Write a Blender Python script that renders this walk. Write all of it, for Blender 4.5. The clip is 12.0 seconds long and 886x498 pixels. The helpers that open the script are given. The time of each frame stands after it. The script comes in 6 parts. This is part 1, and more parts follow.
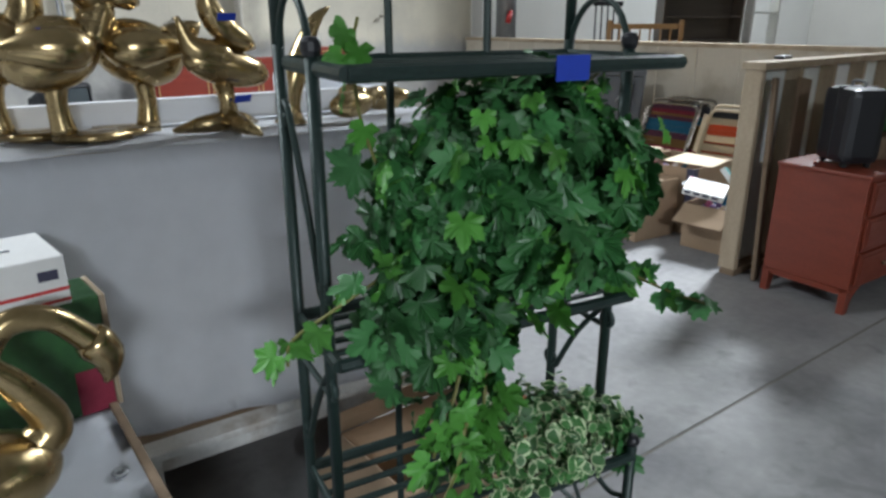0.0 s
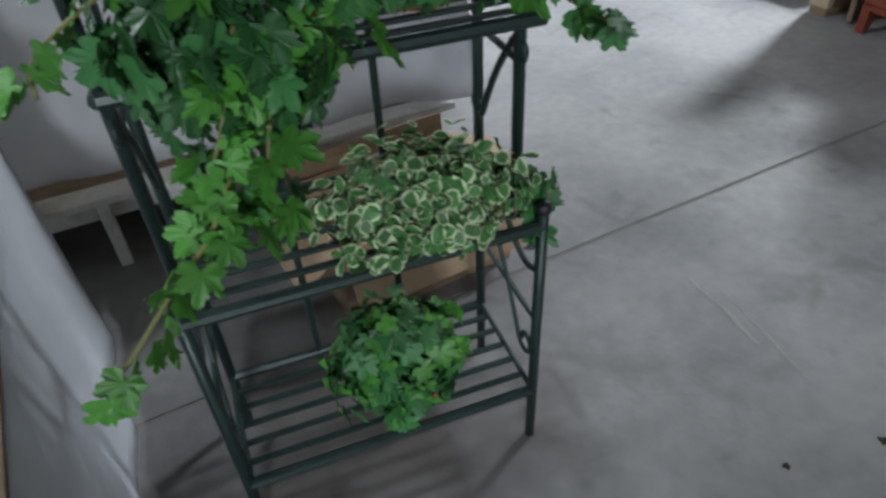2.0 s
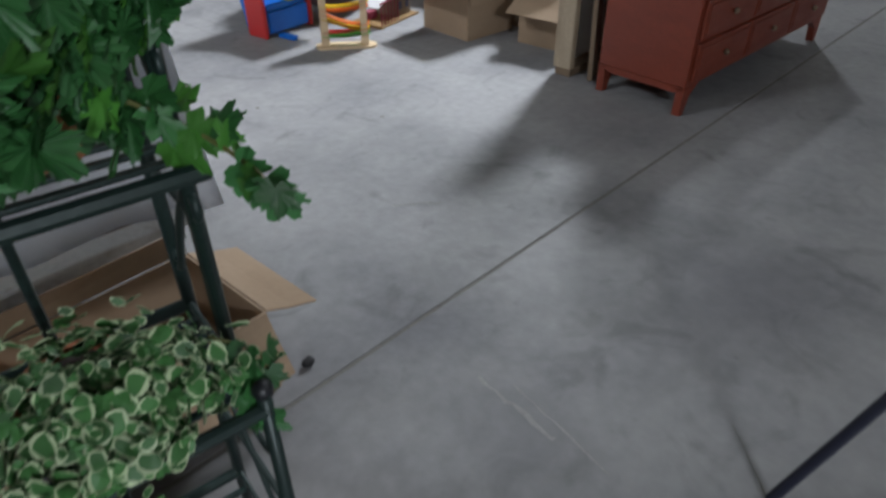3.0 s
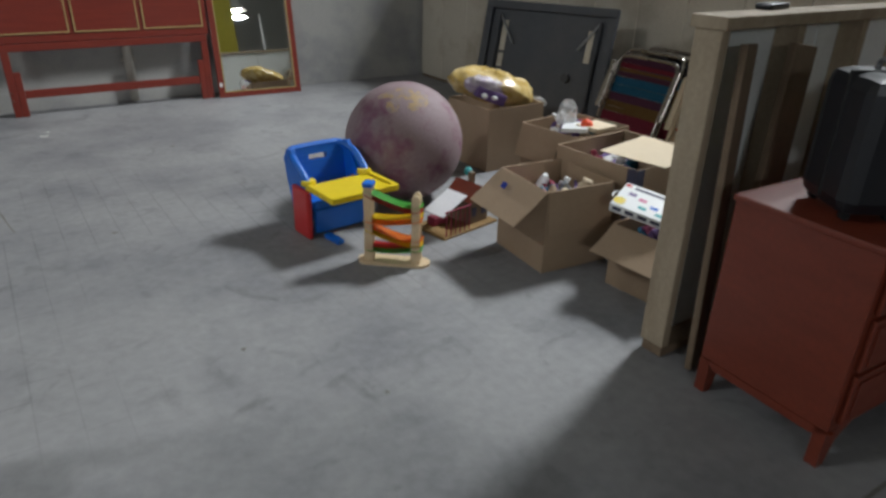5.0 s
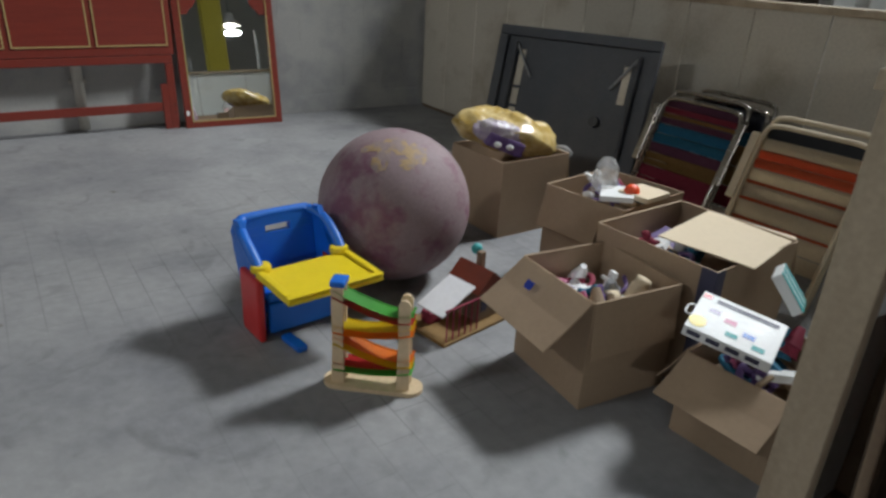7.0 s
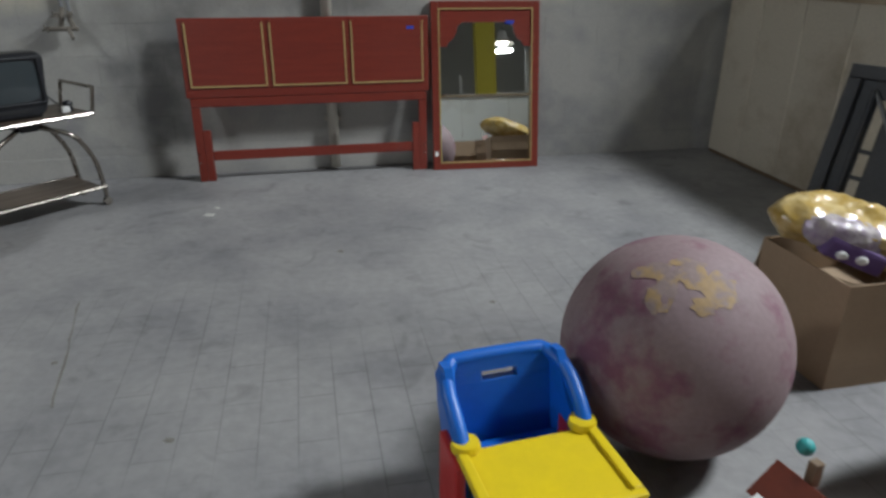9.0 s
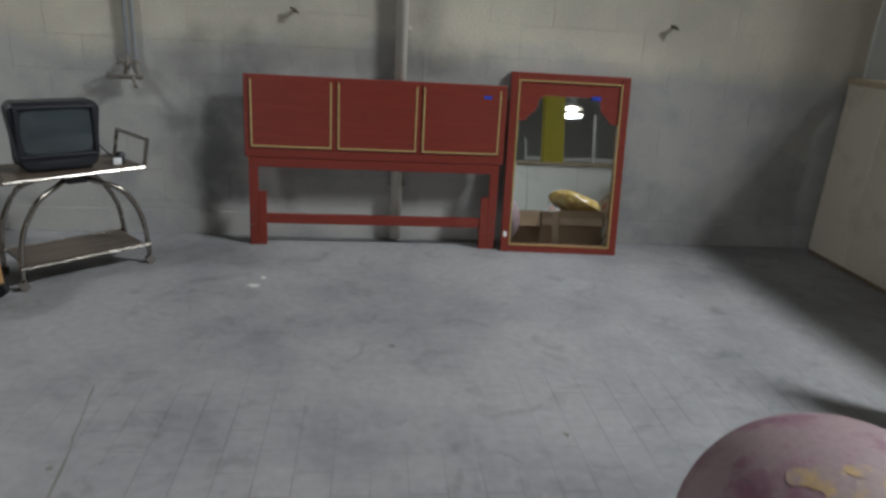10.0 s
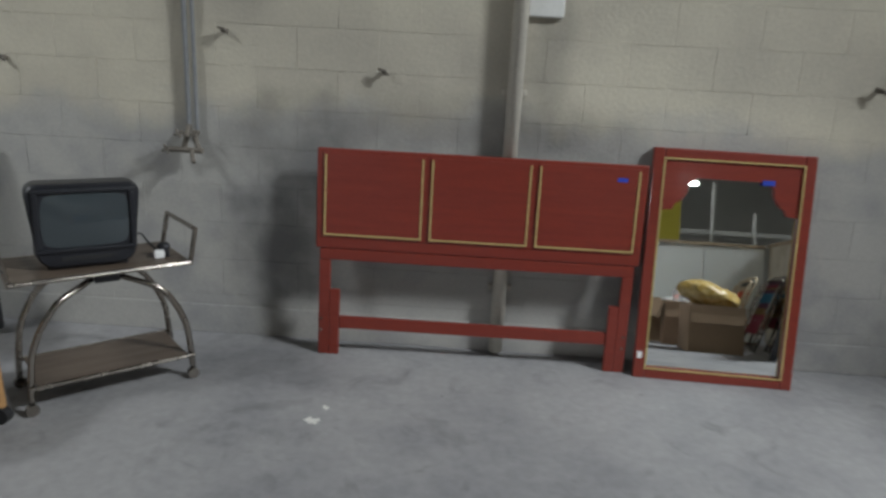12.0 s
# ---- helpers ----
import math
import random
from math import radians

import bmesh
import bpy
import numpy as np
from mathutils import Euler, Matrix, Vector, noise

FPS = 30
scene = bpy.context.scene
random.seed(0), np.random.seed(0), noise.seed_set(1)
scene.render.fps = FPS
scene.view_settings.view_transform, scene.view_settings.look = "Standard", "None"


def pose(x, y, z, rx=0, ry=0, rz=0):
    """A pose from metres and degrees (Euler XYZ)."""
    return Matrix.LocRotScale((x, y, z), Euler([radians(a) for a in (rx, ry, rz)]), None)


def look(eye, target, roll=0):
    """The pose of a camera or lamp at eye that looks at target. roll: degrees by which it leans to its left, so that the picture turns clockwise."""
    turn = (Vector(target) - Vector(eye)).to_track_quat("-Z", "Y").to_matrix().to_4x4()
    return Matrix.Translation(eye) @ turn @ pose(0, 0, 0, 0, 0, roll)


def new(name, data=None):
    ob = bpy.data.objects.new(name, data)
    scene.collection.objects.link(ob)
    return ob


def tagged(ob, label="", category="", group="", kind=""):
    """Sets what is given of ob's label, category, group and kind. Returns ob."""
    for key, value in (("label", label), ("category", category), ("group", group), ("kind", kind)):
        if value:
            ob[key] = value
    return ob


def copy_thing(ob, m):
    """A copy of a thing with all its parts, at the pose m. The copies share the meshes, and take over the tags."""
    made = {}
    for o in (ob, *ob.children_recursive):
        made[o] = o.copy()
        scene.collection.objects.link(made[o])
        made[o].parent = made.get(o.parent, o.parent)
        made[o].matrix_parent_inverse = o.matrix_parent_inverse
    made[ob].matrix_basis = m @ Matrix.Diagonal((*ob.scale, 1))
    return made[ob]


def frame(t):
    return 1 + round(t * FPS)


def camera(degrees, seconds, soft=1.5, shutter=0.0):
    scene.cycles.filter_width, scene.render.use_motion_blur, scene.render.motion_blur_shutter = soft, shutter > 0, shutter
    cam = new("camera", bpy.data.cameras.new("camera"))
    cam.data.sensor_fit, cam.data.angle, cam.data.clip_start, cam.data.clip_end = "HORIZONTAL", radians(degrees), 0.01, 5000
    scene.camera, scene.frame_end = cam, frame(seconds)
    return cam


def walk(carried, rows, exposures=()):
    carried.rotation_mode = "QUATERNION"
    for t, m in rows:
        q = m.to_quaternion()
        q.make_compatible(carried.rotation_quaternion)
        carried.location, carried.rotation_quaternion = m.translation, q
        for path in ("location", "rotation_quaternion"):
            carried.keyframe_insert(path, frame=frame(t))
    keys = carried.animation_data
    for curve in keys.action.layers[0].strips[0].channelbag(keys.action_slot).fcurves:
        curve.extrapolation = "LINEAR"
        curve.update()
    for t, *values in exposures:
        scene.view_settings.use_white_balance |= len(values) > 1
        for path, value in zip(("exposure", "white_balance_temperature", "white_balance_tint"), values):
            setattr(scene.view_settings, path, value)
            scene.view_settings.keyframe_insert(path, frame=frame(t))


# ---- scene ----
cam = camera(67.5, 12.0, soft=2.8, shutter=0.3)
KEY, FILL, SIDE, LOW, FAR_FILL = 3700, 270, 150, 30, 200
PATH = [
    (0, (0.055, 0.026, 1.403), (1.209, 1.525, 0.755), -0.1),
    (0.5, (0.138, 0.009, 1.387), (1.259, 1.548, 0.773), -3.1),
    (1, (0.227, 0.086, 1.320), (1.336, 1.462, 0.384), -0.7),
    (1.5, (0.367, 0.084, 1.267), (1.293, 1.416, 0.097), -1.2),
    (2, (0.497, 0.006, 1.252), (1.211, 1.369, -0.026), -3.4),
    (2.5, (0.627, -0.029, 1.234), (1.702, 1.108, -0.011), -0.4),
    (3, (0.771, 0.123, 1.250), (1.965, 1.227, 0.086), -0.3),
    (3.5, (0.977, 0.218, 1.200), (2.107, 1.446, 0.098), 1.6),
    (5.3, (1.827, 0.7, 1.406), (2.823, 2.236, 0.601), 1.3),
    (5.5, (1.868, 0.766, 1.384), (2.843, 2.326, 0.598), 1.3),
    (6, (1.979, 1.028, 1.365), (2.975, 2.536, 0.509), 1.7),
    (6.5, (2.131, 1.213, 1.364), (3.189, 2.692, 0.531), 2.3),
    (6.7, (2.179, 1.276, 1.339), (3.242, 2.771, 0.542), 2.7),
    (8.3, (2.485, 1.959, 1.346), (3.303, 3.536, 0.426), 0.4),
    (8.5, (2.537, 2.047, 1.363), (3.225, 3.719, 0.509), -0.1),
    (9, (2.607, 2.232, 1.392), (2.976, 4.03, 0.596), 0.2),
    (9.5, (2.591, 2.464, 1.406), (2.879, 4.301, 0.67), 2.5),
    (10, (2.6, 2.712, 1.437), (2.826, 4.587, 0.78), 3.5),
    (10.5, (2.655, 2.974, 1.465), (2.703, 4.89, 0.892), 3.5),
    (11, (2.627, 3.205, 1.46), (2.59, 5.124, 0.895), 3.9),
    (11.5, (2.579, 3.428, 1.452), (2.685, 5.349, 0.904), 3.9),
    (12, (2.579, 3.658, 1.434), (2.517, 5.591, 0.925), 3.1),
]
walk(cam, [(t, look(eye, target, roll)) for t, eye, target, roll in PATH],
     exposures=[(0.0, 0.66, 6250, 10), (1.0, 0.62, 6250, 10), (2.5, 0.52, 6250, 12), (3.5, 0.03, 6250, 13), (5.3, -0.35, 6500, 10), (9.0, -0.47, 6500, 10), (12.0, -0.32, 6500, 10)])

# ---- light ----
world = bpy.data.worlds.new("hall_world")
world.use_nodes = True
world.node_tree.nodes["Background"].inputs[0].default_value = (0.5, 0.55, 0.6, 1)
world.node_tree.nodes["Background"].inputs[1].default_value = 0.02
scene.world = world


# ---- materials ----
def material(name, colour, rough=0.6, metal=0.0, vary=0.15, scale=8.0, bump=0.1, fine=60.0, second=None, mix=0.5,
             contrast=(0.35, 0.7), coat=0.0, alpha=None, per_object=0.0):
    """Principled surface with variation at two scales and a fine relief."""
    m = bpy.data.materials.new(name)
    m.use_nodes = True
    nt = m.node_tree
    b = nt.nodes["Principled BSDF"]
    co = nt.nodes.new("ShaderNodeTexCoord")
    n1 = nt.nodes.new("ShaderNodeTexNoise")
    n1.inputs["Scale"].default_value, n1.inputs["Detail"].default_value = scale, 6
    n1.inputs["Roughness"].default_value = 0.6
    n2 = nt.nodes.new("ShaderNodeTexNoise")
    n2.inputs["Scale"].default_value, n2.inputs["Detail"].default_value = fine, 4
    for n in (n1, n2):
        nt.links.new(co.outputs["Object"], n.inputs["Vector"])
    ramp = nt.nodes.new("ShaderNodeMapRange")
    ramp.inputs[1].default_value, ramp.inputs[2].default_value = contrast
    nt.links.new(n1.outputs["Fac"], ramp.inputs[0])
    mx = nt.nodes.new("ShaderNodeMix")
    mx.data_type = "RGBA"
    other = second if second else tuple(c * (1 - vary * 2) for c in colour)
    mx.inputs["A"].default_value = (*colour, 1)
    mx.inputs["B"].default_value = (*other, 1)
    sc = nt.nodes.new("ShaderNodeMath")
    sc.operation = "MULTIPLY"
    sc.inputs[1].default_value = mix
    nt.links.new(ramp.outputs[0], sc.inputs[0])
    nt.links.new(sc.outputs[0], mx.inputs["Factor"])
    hs = nt.nodes.new("ShaderNodeHueSaturation")
    nt.links.new(mx.outputs["Result"], hs.inputs["Color"])
    val = nt.nodes.new("ShaderNodeMapRange")
    val.inputs[1].default_value, val.inputs[2].default_value = 0.3, 0.7
    val.inputs[3].default_value, val.inputs[4].default_value = 1 - vary * 0.6, 1 + vary * 0.6
    nt.links.new(n2.outputs["Fac"], val.inputs[0])
    last = val.outputs[0]
    if per_object:
        oi = nt.nodes.new("ShaderNodeObjectInfo")
        pr = nt.nodes.new("ShaderNodeMapRange")
        pr.inputs[3].default_value, pr.inputs[4].default_value = 1 - per_object, 1 + per_object
        nt.links.new(oi.outputs["Random"], pr.inputs[0])
        mu = nt.nodes.new("ShaderNodeMath")
        mu.operation = "MULTIPLY"
        nt.links.new(last, mu.inputs[0])
        nt.links.new(pr.outputs[0], mu.inputs[1])
        last = mu.outputs[0]
    nt.links.new(last, hs.inputs["Value"])
    nt.links.new(hs.outputs["Color"], b.inputs["Base Color"])
    b.inputs["Metallic"].default_value = metal
    rr = nt.nodes.new("ShaderNodeMapRange")
    rr.inputs[1].default_value, rr.inputs[2].default_value = 0.3, 0.7
    rr.inputs[3].default_value, rr.inputs[4].default_value = max(0.02, rough - 0.08), min(1, rough + 0.08)
    nt.links.new(n1.outputs["Fac"], rr.inputs[0])
    nt.links.new(rr.outputs[0], b.inputs["Roughness"])
    if coat:
        b.inputs["Coat Weight"].default_value = coat
        b.inputs["Coat Roughness"].default_value = 0.12
    if bump:
        bp = nt.nodes.new("ShaderNodeBump")
        bp.inputs["Strength"].default_value = bump
        bp.inputs["Distance"].default_value = 0.01
        nt.links.new(n2.outputs["Fac"], bp.inputs["Height"])
        nt.links.new(bp.outputs["Normal"], b.inputs["Normal"])
    if alpha is not None:
        b.inputs["Alpha"].default_value = alpha
    return m


def wood_material(name, light, dark, rough=0.5, scale=(2, 30, 30), coat=0.0, vary=0.12):
    m = material(name, light, rough, vary=vary, second=dark, coat=coat, bump=0.05)
    nt = m.node_tree
    co = next(n for n in nt.nodes if n.type == "TEX_COORD")
    n1 = next(n for n in nt.nodes if n.type == "TEX_NOISE")
    mp = nt.nodes.new("ShaderNodeMapping")
    mp.inputs["Scale"].default_value = scale
    nt.links.new(co.outputs["Object"], mp.inputs["Vector"])
    nt.links.new(mp.outputs["Vector"], n1.inputs["Vector"])
    n1.inputs["Scale"].default_value = 1.0
    return m


def floor_material():
    """Old grey-painted concrete: cloudy wear, dark smudges, scratches and a faint pattern of pavers further in."""
    m = material("concrete_floor", (0.272, 0.268, 0.268), 0.6, vary=0.14, scale=1.3, bump=0.22, fine=22,
                 second=(0.125, 0.125, 0.138), mix=0.9, contrast=(0.42, 0.78))
    nt = m.node_tree
    b = nt.nodes["Principled BSDF"]
    co = next(n for n in nt.nodes if n.type == "TEX_COORD")
    hs = next(n for n in nt.nodes if n.type == "HUE_SAT")
    br = nt.nodes.new("ShaderNodeTexBrick")
    br.inputs["Scale"].default_value = 1.0
    br.inputs["Brick Width"].default_value, br.inputs["Row Height"].default_value = 0.24, 0.125
    br.inputs["Mortar Size"].default_value, br.inputs["Mortar Smooth"].default_value = 0.004, 0.6
    mp = nt.nodes.new("ShaderNodeMapping")
    mp.inputs["Rotation"].default_value = (0, 0, radians(90))
    nt.links.new(co.outputs["Object"], mp.inputs["Vector"])
    nt.links.new(mp.outputs["Vector"], br.inputs["Vector"])
    patch = nt.nodes.new("ShaderNodeTexNoise")
    patch.inputs["Scale"].default_value, patch.inputs["Detail"].default_value = 1.1, 3
    nt.links.new(co.outputs["Object"], patch.inputs["Vector"])
    pr = nt.nodes.new("ShaderNodeMapRange")
    pr.inputs[1].default_value, pr.inputs[2].default_value = 0.42, 0.62
    nt.links.new(patch.outputs["Fac"], pr.inputs[0])
    sep = nt.nodes.new("ShaderNodeSeparateXYZ")
    nt.links.new(co.outputs["Object"], sep.inputs[0])
    yr = nt.nodes.new("ShaderNodeMapRange")
    yr.inputs[1].default_value, yr.inputs[2].default_value = 2.0, 3.0
    nt.links.new(sep.outputs[1], yr.inputs[0])
    yr2 = nt.nodes.new("ShaderNodeMapRange")
    yr2.inputs[1].default_value, yr2.inputs[2].default_value = 5.6, 4.9
    nt.links.new(sep.outputs[1], yr2.inputs[0])
    inv = nt.nodes.new("ShaderNodeMath")
    inv.operation = "SUBTRACT"
    inv.inputs[0].default_value = 1.0
    lines = br.outputs["Fac"]
    for o in (pr.outputs[0], yr.outputs[0], yr2.outputs[0]):
        mu = nt.nodes.new("ShaderNodeMath")
        mu.operation = "MULTIPLY"
        nt.links.new(lines, mu.inputs[0])
        nt.links.new(o, mu.inputs[1])
        lines = mu.outputs[0]
    mu = nt.nodes.new("ShaderNodeMath")
    mu.operation = "MULTIPLY"
    mu.inputs[1].default_value = 0.3
    nt.links.new(lines, mu.inputs[0])
    nt.links.new(mu.outputs[0], inv.inputs[1])
    # dark scuffs
    sn = nt.nodes.new("ShaderNodeTexNoise")
    sn.inputs["Scale"].default_value, sn.inputs["Detail"].default_value = 4.5, 8
    sn.inputs["Distortion"].default_value = 1.2
    nt.links.new(co.outputs["Object"], sn.inputs["Vector"])
    sr = nt.nodes.new("ShaderNodeMapRange")
    sr.inputs[1].default_value, sr.inputs[2].default_value = 0.58, 0.8
    sr.inputs[3].default_value, sr.inputs[4].default_value = 1.0, 0.6
    nt.links.new(sn.outputs["Fac"], sr.inputs[0])
    # small spots
    sp = nt.nodes.new("ShaderNodeTexVoronoi")
    sp.inputs["Scale"].default_value = 2.6
    nt.links.new(co.outputs["Object"], sp.inputs["Vector"])
    spr = nt.nodes.new("ShaderNodeMapRange")
    spr.inputs[1].default_value, spr.inputs[2].default_value = 0.015, 0.035
    spr.inputs[3].default_value, spr.inputs[4].default_value = 0.65, 1.0
    nt.links.new(sp.outputs["Distance"], spr.inputs[0])
    a = inv.outputs[0]
    for o in (sr.outputs[0], spr.outputs[0]):
        mu = nt.nodes.new("ShaderNodeMath")
        mu.operation = "MULTIPLY"
        nt.links.new(a, mu.inputs[0])
        nt.links.new(o, mu.inputs[1])
        a = mu.outputs[0]
    mm = nt.nodes.new("ShaderNodeMix")
    mm.data_type = "RGBA"
    mm.blend_type = "MULTIPLY"
    mm.inputs["Factor"].default_value = 1.0
    cc = nt.nodes.new("ShaderNodeCombineColor")
    for i in range(3):
        nt.links.new(a, cc.inputs[i])
    nt.links.new(hs.outputs["Color"], mm.inputs["A"])
    nt.links.new(cc.outputs[0], mm.inputs["B"])
    nt.links.new(mm.outputs["Result"], b.inputs["Base Color"])
    return m


def glass_material(name, colour=(0.9, 0.9, 0.9), rough=0.05, alpha=0.3):
    m = material(name, colour, rough, bump=0.3, fine=25, alpha=alpha)
    return m


def mirror_material():
    m = bpy.data.materials.new("mirror_silver")
    m.use_nodes = True
    b = m.node_tree.nodes["Principled BSDF"]
    b.inputs["Base Color"].default_value = (0.86, 0.88, 0.87, 1)
    b.inputs["Metallic"].default_value, b.inputs["Roughness"].default_value = 1.0, 0.015
    return m


def glow_material(name, colour, strength):
    m = bpy.data.materials.new(name)
    m.use_nodes = True
    b = m.node_tree.nodes["Principled BSDF"]
    b.inputs["Emission Color"].default_value = (*colour, 1)
    b.inputs["Emission Strength"].default_value = strength
    return m


